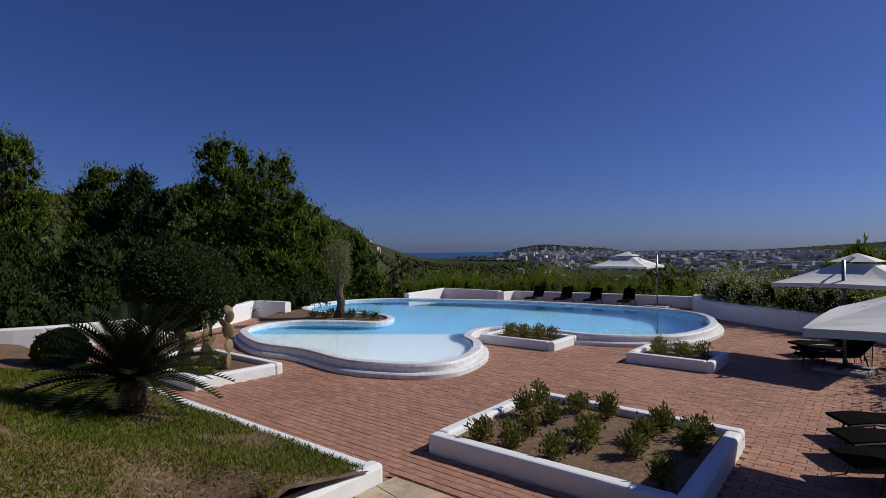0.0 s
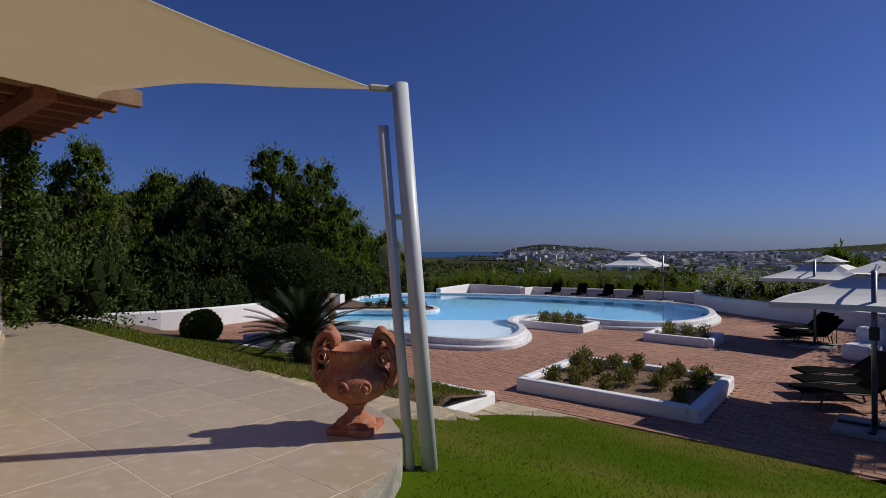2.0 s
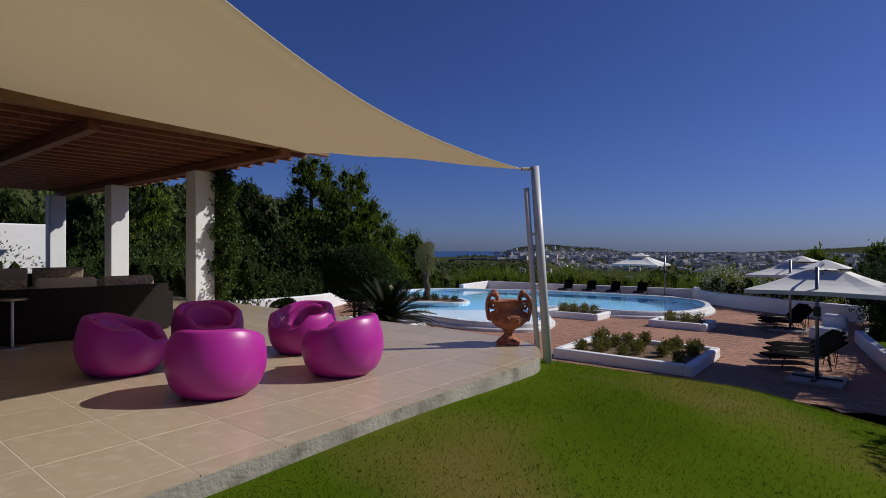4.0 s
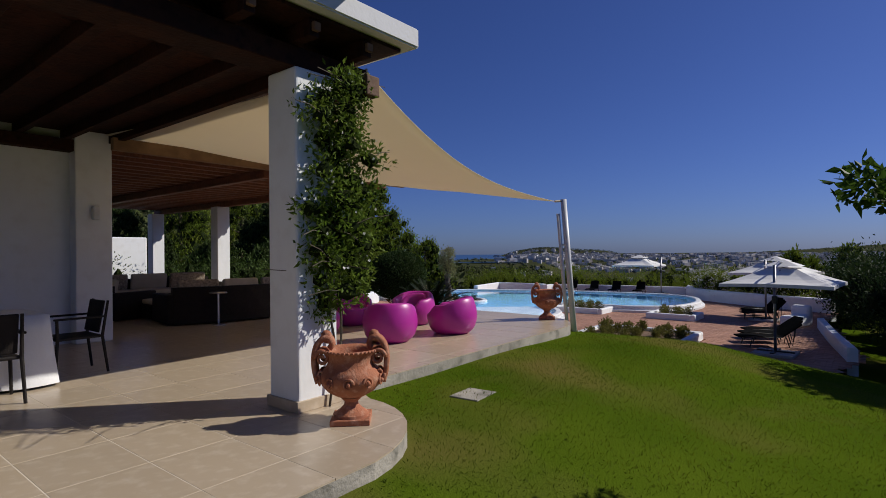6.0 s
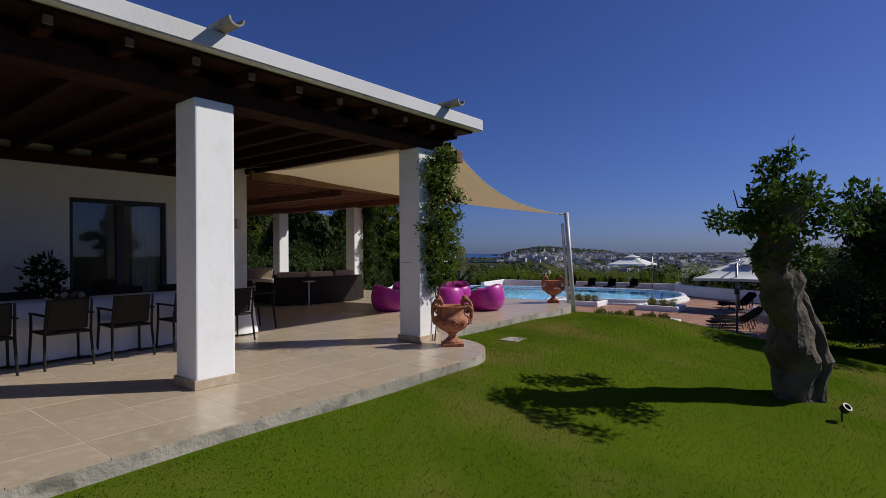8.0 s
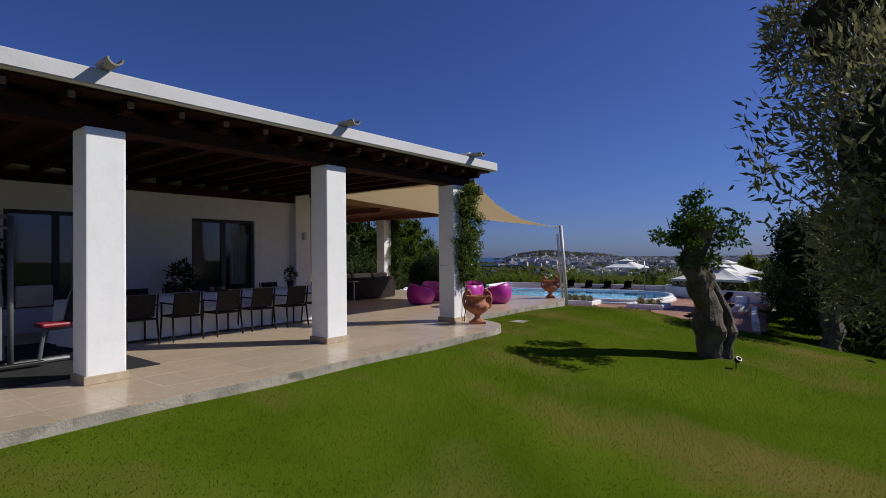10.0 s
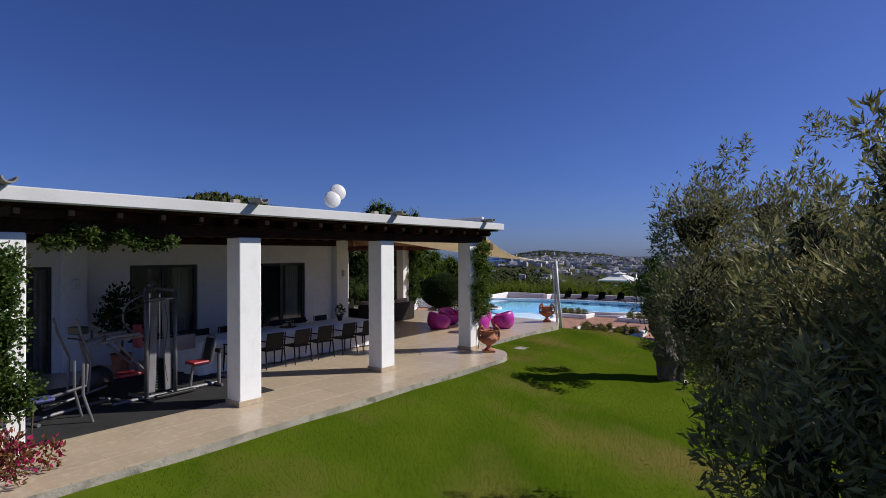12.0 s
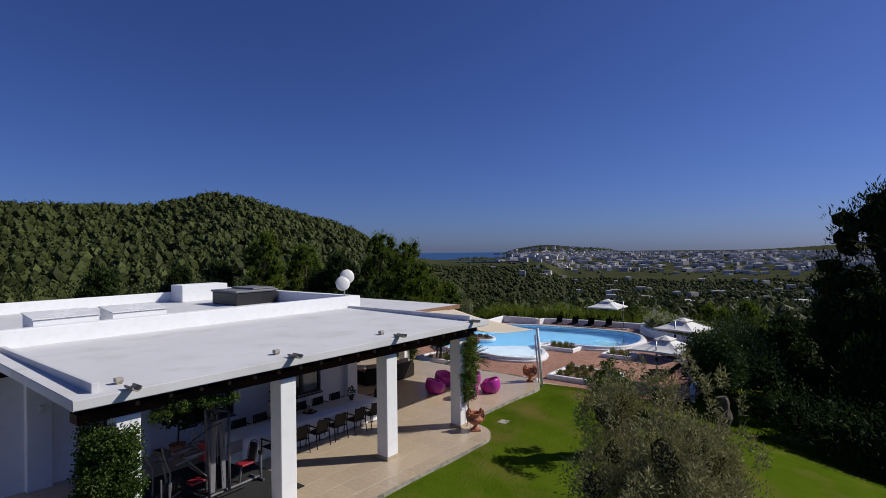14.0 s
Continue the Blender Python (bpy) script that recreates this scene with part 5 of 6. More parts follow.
first = lounger(pose(4.5, 32.4, PATIO, 0, 0, 62), 48)
for x, y in ((6.0, 31.8), (7.45, 31.0), (9.0, 30.2)):
    copy_thing(first, placed(pose(x, y, PATIO, 0, 0, 62)))
second = lounger(pose(10.1, 15.7, PATIO, 0, 0, 5), 42)
for k in (1, 2):
    copy_thing(second, placed(pose(10.1 + .4 * k, 15.7 + .82 * k, PATIO, 0, 0, 5)))
third = lounger(pose(6.6, 8.85, PATIO, 0, 0, -4), 34)
for k in (1, 2):
    copy_thing(third, placed(pose(6.6 + .5 * k, 8.85 + .80 * k, PATIO, 0, 0, -4)))
ch = thing("garden_bench", "low white rendered garden bench with a thick arm", "seat", pose(10.2, 13.5, PATIO, 0, 0, 35))
part("seat", B(-.6, .6, -.35, .35, 0, .45, bevel=.1, seg=3), M_WHITE, ch)
part("arm", B(.35, .7, -.38, .38, .001, .85, bevel=.14, seg=4), M_WHITE, ch)

# ---------------- plants ----------------
def limb_tube(bm, pts, r0, r1, n=9, rough=.12, seed=0):
    q = spline(pts, 5, False)
    m = len(q)
    tube(bm, q, [r0 + (r1 - r0) * k / (m - 1) for k in range(m)], n)
    for v_ in bm.verts:
        d = noise.noise(v_.co * 3.1 + Vector((seed, 0, 0)))
        v_.co += Vector((noise.noise(v_.co * 2.3), noise.noise(v_.co * 2.3 + Vector((9, 0, 0))), 0)) * r0 * rough * 2 + v_.co.normalized() * d * 0.0
    return bm


def pine(x, y, h, spread, seed, material=None, label="tall Aleppo pine with a ragged green crown", n=5200, base=None, low=.12, dense=1.0, leaf=.30, fat=1.0):
    rng = np.random.default_rng(seed)
    z0 = float(land(x, y)) - .6 if base is None else base
    t = thing("pine_tree", label, "tree", pose(x, y, z0), group="pines")
    bm = bmesh.new()
    lean = rng.uniform(-.05, .05, 2) * h
    limb_tube(bm, [(0, 0, 0), (lean[0] * .4, lean[1] * .4, h * .4), (lean[0], lean[1], h * .93)], .03 * h, .008 * h, 9, .1, seed)
    blobs = []
    for k in range(int(120 * dense)):
        f = low + (1 - low) * (k + rng.uniform()) / (120 * dense)
        env = spread * (1.0 - .66 * f ** 2.2) * rng.uniform(.06, 1.0) ** .5
        a = rng.uniform(0, 2 * math.pi)
        cx, cy, cz = lean[0] * f + env * .75 * math.cos(a), lean[1] * f + env * .75 * math.sin(a), h * f
        if k % 3 == 0:
            tube(bm, [(lean[0] * f, lean[1] * f, max(.2, cz - .5)), (cx * .6, cy * .6, cz - .2), (cx, cy, cz)], [.006 * h, .004 * h, .002 * h], 5)
        r = spread * fat * rng.uniform(.12, .22) * (1.15 - .55 * f)
        blobs.append((cx, cy, cz, r, r, r * rng.uniform(.8, 1.3)))
    blobs.append((lean[0], lean[1], h * .97, spread * .14, spread * .14, h * .07))
    part("trunk", bm, M_PBARK, t)
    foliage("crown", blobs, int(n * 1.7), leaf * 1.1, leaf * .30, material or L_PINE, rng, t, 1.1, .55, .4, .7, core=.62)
    return t


def blob_tree(name, label, m, trunk, blobs, n, leaf, width, lm, bark, seed, up=.2, shell=.5, group="", cat="tree", lump=.22, core=0.0):
    t = thing(name, label, cat, m, group=group)
    if trunk is not None:
        part("trunk", trunk, bark, t)
    foliage("crown", blobs, n, leaf, width, lm, np.random.default_rng(seed), t, up, shell, lump, core=core)
    return t


# pines on the left of the pool, the shaded ones in a darker needle colour
for k, (x, y, h, s, mt) in enumerate(((-14.2, 32.6, 11.9, 3.6, L_PINE), (-11.6, 33.6, 11.0, 3.2, L_PINE), (-9.6, 34.5, 8.6, 3.0, L_PINE), (-17.6, 31.0, 9.8, 3.2, L_PINE_SHADE), (-23.0, 34.8, 11.0, 3.3, L_PINE), (-20.2, 31.0, 8.2, 3.0, L_PINE_SHADE), (-26.2, 31.2, 12.2, 3.2, L_PINE), (-14.0, 27.6, 6.2, 2.8, L_PINE_SHADE), (-17.0, 26.0, 6.0, 2.8, L_PINE_SHADE), (-20.5, 25.0, 6.2, 2.8, L_PINE_SHADE), (-24.5, 25.0, 6.8, 3.0, L_PINE_SHADE), (-11.6, 29.2, 5.4, 2.6, L_PINE_SHADE), (-30.0, 30.0, 9.5, 3.2, L_PINE_SHADE), (-7.0, 36.5, 6.6, 2.8, L_PINE), (-17.5, 21.8, 4.6, 2.5, L_PINE_SHADE), (-21.0, 20.0, 4.8, 2.5, L_PINE_SHADE), (-25.0, 20.0, 5.6, 2.7, L_PINE_SHADE), (-28, 24, 7.5, 3.0, L_PINE_SHADE), (-33, 27, 9.0, 3.2, L_PINE_SHADE), (-36, 20, 9.0, 3.3, L_PINE_SHADE))):
    pine(x, y, h, s * (1.18 if mt is L_PINE else 1.0), 100 + k, mt, "tall Aleppo pine with a ragged sunlit crown" if mt is L_PINE else "dense pine, its neighbours' shade put into the needle colour", n=8000 if h > 8 else 4200, fat=1.25, leaf=.26)
# young pines and the great pine on the right, the latter in shade-darkened needles
for k, (x, y, h, s) in enumerate(((15.6, 22.8, 5.3, 1.7), (17.2, 23.6, 4.9, 1.7), (18.4, 22.4, 5.6, 1.8), (20.0, 24.0, 5.0, 1.7), (16.6, 25.5, 4.6, 1.6))):
    pine(x, y, h, s, 300 + k, L_PINE, "slim young pine with upright shoots", 2600, leaf=.26)
SITE = Matrix.Identity(4)
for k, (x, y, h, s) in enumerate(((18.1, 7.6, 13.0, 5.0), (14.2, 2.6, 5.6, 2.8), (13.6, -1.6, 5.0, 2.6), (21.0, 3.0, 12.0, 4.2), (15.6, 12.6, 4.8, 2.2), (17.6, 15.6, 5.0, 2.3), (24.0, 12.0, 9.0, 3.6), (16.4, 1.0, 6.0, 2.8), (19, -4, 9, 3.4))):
    pine(x, y, h, s, 330 + k, L_PINE_SHADE, "broad pine beside the garden, needles darkened as if shaded", 8500 if h > 10 else 4500, low=.04, leaf=.30, fat=1.5)

# clipped topiary and round bush
SITE = POOLSIDE
bm = bmesh.new()
limb_tube(bm, [(0, 0, 0), (.08, .02, .6), (0, 0, 1.3)], .13, .10)
tube(bm, [(0, 0, .7), (.25, .1, 1.3)], [.06, .04], 6)
tp = thing("topiary_tree", "tree clipped into a large dark rounded ball", "topiary", pose(-6.66, 15.3, PATIO))
part("trunk", bm, M_BARK, tp)
P, d = blob_points([(0, 0, 2.17, 1.38, 1.38, 1.12)], 15000, np.random.default_rng(5), .9, .03)
V, F = leaf_quads(P, .085, .05, np.random.default_rng(6), 0, d, 1.0)
raw("clipped_crown", V, F, L_TOPI, tp)
inner_mass([(0, 0, 2.17, 1.27, 1.27, 1.02)], 1.0, M_CORE, tp, np.random.default_rng(4))
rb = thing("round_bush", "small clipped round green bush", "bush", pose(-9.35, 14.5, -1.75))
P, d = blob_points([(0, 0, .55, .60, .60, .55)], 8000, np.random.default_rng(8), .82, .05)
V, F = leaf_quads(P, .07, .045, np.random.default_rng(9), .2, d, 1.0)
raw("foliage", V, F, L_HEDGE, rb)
inner_mass([(0, 0, .53, .46, .46, .42)], 1.0, M_CORE, rb, np.random.default_rng(4))

# cycas
cy = thing("sago_palm", "dark sago palm with arching spiky fronds", "palm", pose(-4.66, 10.15, -1.32))
bm = bmesh.new()
lathe(bm, [(.20, 0), (.24, .12), (.22, .28), (.235, .36), (.2, .42), (.12, .5)], 18)
for v_ in bm.verts:
    v_.co += Vector((v_.co.x, v_.co.y, 0)).normalized() * .03 * noise.noise(v_.co * 14)
part("trunk", bm, M_PBARK, cy)
rng = np.random.default_rng(21)
for k in range(74):
    a, el0 = k * 2.39996, radians(14 + 66 * (k / 74) ** 1.2)
    L = rng.uniform(1.35, 1.65)
    dirh = np.array([math.cos(a), math.sin(a), 0])
    pts, p, el = [], np.array([0, 0, .42]), el0
    for s in range(13):
        pts.append(p.copy())
        p = p + L / 12 * (dirh * math.cos(el) + np.array([0, 0, math.sin(el)]))
        el -= (.05 + .025 * (1 - k / 74))
    V, F = [], []
    sd_ = np.array([-math.sin(a), math.cos(a), 0])
    for s in range(1, 13):
        for e in (0, .5):
            q = pts[s - 1] * (1 - e) + pts[s] * e
            fw_ = pts[s] - pts[s - 1]
            fw_ = fw_ / np.linalg.norm(fw_)
            ll = .22 * math.sin(math.pi * (s + e) / 13.6) ** .6 + .03
            for sg in (-1, 1):
                tip = q + (sd_ * sg * .8 + fw_ * .55 + np.array([0, 0, .28])) * ll
                b0 = len(V)
                V += [q - fw_ * .03, q + fw_ * .03, tip]
                F.append((b0, b0 + 1, b0 + 2))
    for s in range(12):
        b0 = len(V)
        V += [pts[s] - sd_ * .010, pts[s] + sd_ * .010, pts[s + 1] + sd_ * .008, pts[s + 1] - sd_ * .008]
        F.append((b0, b0 + 1, b0 + 2, b0 + 3))
    raw("frond", V, F, L_CYCAS, cy)

# prickly pear
ca_ = thing("prickly_pear", "brownish prickly pear cactus with flat pads", "cactus", pose(-5.75, 14.75, PATIO + .15))
rng = np.random.default_rng(31)


def pad(o, d, r, turn):
    bm = bmesh.new()
    bmesh.ops.create_uvsphere(bm, u_segments=12, v_segments=8, radius=1)
    m = Matrix.Translation(Vector(o) + Vector(d).normalized() * r) @ Vector(d).to_track_quat('Z', 'Y').to_matrix().to_4x4() @ Matrix.Rotation(turn, 4, 'Z') @ Matrix.Diagonal((r * .72, r * .16, r, 1))
    bmesh.ops.transform(bm, matrix=m, verts=list(bm.verts))
    part("pad", bm, L_CACT, ca_, smooth=True)
    return Vector(o) + Vector(d).normalized() * r * 1.95


for k in range(4):
    o = Vector((-.5 + .34 * k, .1 * math.sin(k * 3), 0))
    tip = o
    for s in range(3 + k % 2):
        tip = pad(tip, (rng.uniform(-.35, .35), rng.uniform(-.3, .3), 1), rng.uniform(.15, .21), rng.uniform(0, 3))
        if s >= 1:
            pad(tip - Vector((0, 0, .1)), (rng.uniform(-1, 1), rng.uniform(-.6, .6), .8), rng.uniform(.11, .16), rng.uniform(0, 3))
ag = thing("yucca", "small brown yucca with upright leaves", "yucca", pose(-6.9, 15.6, PATIO + .15))
P = np.zeros((46, 3))
P[:, 2] = RNG.uniform(.45, .85, 46)
V, F = leaf_quads(P, .55, .05, RNG, .5)
raw("leaves", V, F, L_RUST, ag)
part("stem", limb_tube(bmesh.new(), [(0, 0, -.02), (.02, 0, .4), (0, 0, .8)], .08, .06), M_PBARK, ag)

# slim olive on the pool's tongue
bm = bmesh.new()
limb_tube(bm, [(0, 0, -.1), (.06, 0, .5), (-.05, .02, 1.1), (.03, 0, 1.5)], .20, .15, 10, .3, 2)
for a in range(5):
    tube(bm, [(0, 0, 1.0 + .1 * a), (.18 * math.cos(a * 1.3), .18 * math.sin(a * 1.3), 1.6 + .1 * a), (.22 * math.cos(a * 1.3), .22 * math.sin(a * 1.3), 2.3)], [.07, .05, .03], 6)
blob_tree("olive_tree", "slim pruned olive with a grey-green columnar crown", pose(-4.7, 23.9, RIM) @ Matrix.Diagonal((1.07, 1.07, 1.07, 1)), bm, [(0, 0, 2.35, .48, .48, .62), (.1, 0, 1.75, .42, .42, .5), (-.2, 0, 2.1, .4, .4, .5), (.15, .1, 2.7, .3, .3, .3)], 5200, .10, .026, L_OLIVE, M_BARK, 41, .5, .3)
isl = thing("pool_island", "raised planting tongue in the pool", "planting bed")
bm = bmesh.new()
bm.faces.new([bm.verts.new((x, y, RIM - .05)) for x, y in ((-7.31, 22.07), (-6.04, 22.85), (-4.13, 22.75), (-2.92, 22.43), (-2.65, 23.22), (-3.07, 24.32), (-4.45, 25.06), (-6.04, 25.48), (-7.42, 27.11), (-8.06, 25.95), (-7.95, 23.22))])
bmesh.ops.triangulate(bm, faces=list(bm.faces))
bmesh.ops.recalc_face_normals(bm, faces=list(bm.faces))
part("soil", bm, M_SOIL, isl)


def shrub(x, y, z, r, h, seed, n=190, lm=None, label="small low shrub in the planting bed", leaf=.075):
    rng = np.random.default_rng(seed)
    t = thing("shrub", label, "shrub", pose(x, y, z), group="bed shrubs")
    bl = [(rng.uniform(-.35, .35) * r, rng.uniform(-.35, .35) * r, h * rng.uniform(.35, .6), r * .62, r * .62, h * .5) for _ in range(4)]
    P, d = blob_points(bl, n, rng, .3, .2)
    V, F = leaf_quads(P, leaf, leaf * .42, rng, .9, d, .6)
    raw("leaves", V, F, lm or L_BED, t)
    b = bmesh.new()
    for k in range(3):
        tube(b, [(0, 0, -.05), (rng.uniform(-.5, .5) * r, rng.uniform(-.5, .5) * r, h * .6)], [.012, .006], 4)
    part("stems", b, M_PBARK, t)
    return t


def in_bed(b, f, g):
    a, b_, c, d = [np.array(q) for q in b]
    return (a * (1 - f) + b_ * f) * (1 - g) + (d * (1 - f) + c * f) * g


rng = np.random.default_rng(51)
for i in range(5):
    for j in range(4):
        x, y = in_bed(BED1, .14 + .18 * i + rng.uniform(-.03, .03), .17 + .22 * j + rng.uniform(-.03, .03))
        if (i, j) in ((3, 0), (0, 1), (4, 1)):
            continue
        shrub(x, y, PATIO + .15, rng.uniform(.2, .3), rng.uniform(.3, .44), 600 + 10 * i + j, int(rng.uniform(300, 480)), leaf=.085)
for b_, n_ in ((BED2, 7), (BED3, 5)):
    for k in range(n_):
        x, y = in_bed(b_, .16 + .68 * (k + .5) / n_, .5 + .16 * (-1) ** k)
        shrub(x, y, PATIO + .15, .30, .44, 700 + k + 20 * n_, 420)
for k in range(6):
    x, y = in_bed(BED4, .15 + .7 * rng.uniform(), .15 + .7 * k / 6)
    shrub(x, y, PATIO + .15, .26, .30, 760 + k, 260, L_HEDGE, "low green plant in the cactus bed")
for k, (x, y) in enumerate(((-3.6, 23.85), (-4.13, 23.32), (-5.19, 23.54), (-5.83, 24.06), (-4.24, 24.38), (-5.3, 24.79), (-3.18, 23.32))):
    shrub(x, y, RIM - .06, .34, .32, 780 + k, 300, L_TOPI, "dark low plant round the slim olive")

# old carob stump with sprouts
SITE = Matrix.Identity(4)
cb_z = float(lawn_z(2.4, -4.6)) - .08
bm = bmesh.new()
limb_tube(bm, [(0, 0, -.1), (-.06, -.06, .5), (-.16, -.1, 1.1), (-.40, -.34, 1.8), (-.52, -.55, 2.35), (-.55, -.62, 2.75)], .27, .22, 18, .18, 4)
limb_tube(bm, [(.22, .08, -.1), (.36, .05, .45), (.26, .1, 1.0), (0, 0, 1.5), (-.2, -.2, 1.9)], .14, .09, 12, .2, 7)
for k in range(9):
    a = k * .7
    tube(bm, [(-.53, -.58, 2.45 + .03 * k), (-.53 + .45 * math.cos(a), -.58 + .45 * math.sin(a), 2.62 + .04 * (k % 4)), (-.53 + .5 * math.cos(a), -.58 + .5 * math.sin(a), 2.64 + .05 * (k % 5))], [.018, .012, .005], 5)
for v_ in bm.verts:
    v_.co += Vector((noise.noise(v_.co * 5), noise.noise(v_.co * 5 + Vector((3, 3, 3))), 0)) * .05
rng = np.random.default_rng(61)
bl = []
for k in range(22):
    a, r = k * 2.4, rng.uniform(.15, .95)
    bl.append((-.53 + r * math.cos(a), -.58 + r * math.sin(a), 2.42 + rng.uniform(-.45, .5) - .25 * r, .19, .19, .16))
for k in range(7):
    a = k * .9
    bl.append((-.53 + .15 * math.cos(a), -.58 + .15 * math.sin(a), 2.85 + .06 * k, .12, .12, .16))
cw = H(2.4, -4.6)
blob_tree("carob_tree", "gnarled old carob trunk, cut back, with leafy sprouts", pose(cw.x, cw.y, cb_z), bm, bl, 3200, .085, .048, L_CAROB, M_CBARK, 62, .2, .2)


# the two olives beside the lawn
def olive(x, y, z, h, r, seed, n, trunk_r=.22, tall=1.0):
    rng = np.random.default_rng(seed)
    bm = bmesh.new()
    limb_tube(bm, [(0, 0, -.1), (.1, .05, .5), (-.05, .1, 1.0), (.05, .05, h * .45)], trunk_r, trunk_r * .62, 12, .4, seed)
    bl = []
    for k in range(30):
        d = unit(1, rng)[0]
        d[2] = d[2] * .9 * tall
        q = np.array([0, 0, h * .60]) + d * np.array([r, r, h * .36]) * rng.uniform(.35, .88)
        rr = r * rng.uniform(.26, .42)
        bl.append((*q, rr, rr, rr * 1.05))
        if k % 2:
            tube(bm, [(0, .05, h * .40), tuple(q * .6 + np.array([0, 0, h * .22])), tuple(q)], [trunk_r * .32, trunk_r * .16, .012], 5)
    # upright shoots that break the outline
    for k in range(46):
        d = unit(1, rng)[0]
        d[2] = abs(d[2])
        q = np.array([0, 0, h * .60]) + d * np.array([r * 1.0, r * 1.0, h * .38])
        bl.append((*q, .07, .07, .17))
    t = thing("olive_tree", "full grey-green olive tree on the lawn", "tree", pose(x, y, z), group="olive trees")
    part("trunk", bm, M_BARK, t)
    foliage("crown", bl, n * 2, .078, .021, L_OLIVE, rng, t, .55, .42, .3)
    # solid brown lumps fill the crown in place of its inner shade
    tagged(inner_mass(bl[:30], .46, M_COREO, t, rng), kind="stuff")
    return t


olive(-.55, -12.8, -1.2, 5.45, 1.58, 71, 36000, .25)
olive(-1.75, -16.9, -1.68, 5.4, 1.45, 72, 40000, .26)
# dark round tree at the end of the lawn
bm = bmesh.new()
limb_tube(bm, [(0, 0, -.2), (.1, 0, .6), (0, .1, 1.4)], .28, .2, 10, .3, 3)
rng = np.random.default_rng(81)
bl = [(*(np.array([-.3, 0, 2.9]) + unit(1, rng)[0] * np.array([.95, .95, .85]) * rng.uniform(.3, 1)), .75, .75, .65) for _ in range(18)]
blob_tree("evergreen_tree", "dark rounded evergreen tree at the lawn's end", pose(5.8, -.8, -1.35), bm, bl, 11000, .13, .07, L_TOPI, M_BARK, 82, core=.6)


# climbers
def climber(name, label, m, blobs, n, leaf, w, lm, seed, stems=(), petals=0, pm=None, runners=0):
    t = thing(name, label, "climber", m)
    rng = np.random.default_rng(seed)
    foliage("leaves", blobs, n, leaf, w, lm, rng, t, .1, .35, .25, .6)
    tagged(inner_mass(blobs, .5, M_CORE, t, rng), kind="stuff")
    if petals:
        tagged(foliage("flowers", blobs, petals, .035, .03, pm, rng, t, .2, .9, .2, 1), kind="stuff")
    b = bmesh.new()
    for s in stems:
        tube(b, spline(s, 4, False), .012, 5)
    for k in range(runners):
        q = np.array(blobs[rng.integers(len(blobs))])
        dd = unit(1, rng)[0]
        dd[2] = abs(dd[2]) * .5
        pts = [tuple(q[:3]), tuple(q[:3] + dd * .3), tuple(q[:3] + dd * .55 + np.array([0, 0, -.05]))]
        tube(b, pts, .004, 4)
    tagged(part("stems", b, M_BARK, t), kind="stuff")
    return t


rng = np.random.default_rng(91)
bl = []
for k in range(40):
    z = .85 + 2.1 * (k + .5) / 40
    wv = .30 * math.sin(math.pi * min(1, (z - .5) / 2.9)) + .06
    bl.append((.33 + rng.uniform(-.22, .30) * (wv / .3), -.10 + rng.uniform(-.16, .16), z, .13 + .4 * wv * rng.uniform(.5, 1), .16, .16))
climber("jasmine", "leafy jasmine climbing a white porch column", HOUSE, bl, 7200, .062, .026, L_VINE, 92, [((.3, -.05, 0), (.36, -.06, .5), (.3, -.05, 1.0), (.4, -.06, 1.8)), ((.46, .05, 0), (.5, .02, .6), (.42, -.05, 1.2))], 70, L_WPETAL, 26)
bl = [(6.5 + rng.uniform(-.1, .22), 8.05 + rng.uniform(-.15, .35), .3 + 2.6 * k / 30, .2, .2, .2) for k in range(31)]
climber("ivy", "dark ivy climbing a pergola column", HOUSE, bl, 4600, .08, .05, L_IVY, 93)
bl = [(-10.46 + rng.uniform(-.48, .36), .05 + rng.uniform(-.45, .35), .78 + 2.05 * k / 90, .22, .22, .22) for k in range(90)]
bl += [(-9.8 + .1 * k, -.05 + rng.uniform(-.12, .2), 2.95 + rng.uniform(-.12, .12), .12, .12, .10) for k in range(17)]
climber("ivy", "thick ivy covering a porch column", HOUSE, bl, 34000, .055, .042, L_IVY, 94, [((-10.2, -.05, 0), (-10.1, -.1, .5), (-10.3, -.1, 1.0)), ((-9.98, -.02, 0), (-9.95, -.05, .7))], 0, None, 20)
bl = [(rng.uniform(-.7, .5), rng.uniform(-.35, .35), rng.uniform(.2, .6), .18, .18, .2) for _ in range(14)]
fb = thing("flowering_shrub", "shrub with magenta flowers and rusty leaves", "shrub", hpose(-10.4, -.6, 0))
foliage("leaves", bl, 1300, .08, .04, L_RUST, rng, fb, .5, .3)
foliage("flowers", bl, 700, .06, .04, L_MAG, rng, fb, .6, .6)
pt = thing("potted_tree", "dark leafy potted tree against the house wall", "potted plant", hpose(-6.95, 5.2, 0))
part("pot", lathe(bmesh.new(), [(.16, 0), (.22, .35), (.24, .38), (.2, .36)], 20), M_TERRA, pt)
part("stem", limb_tube(bmesh.new(), [(0, 0, .3), (.03, 0, .8), (0, .02, 1.3)], .03, .02, 6), M_PBARK, pt)
foliage("leaves", [(0, 0, 1.5, .38, .38, .5), (.15, 0, 1.1, .3, .3, .3), (-.2, .1, 1.2, .3, .3, .3)], 900, .13, .07, L_TOPI, rng, pt, .1, .3)
pt2 = thing("potted_tree", "dark leafy potted plant by the window", "potted plant", hpose(-3.3, 5.4, 0))
part("pot", lathe(bmesh.new(), [(.16, 0), (.22, .35), (.24, .38), (.2, .36)], 20), M_TERRA, pt2)
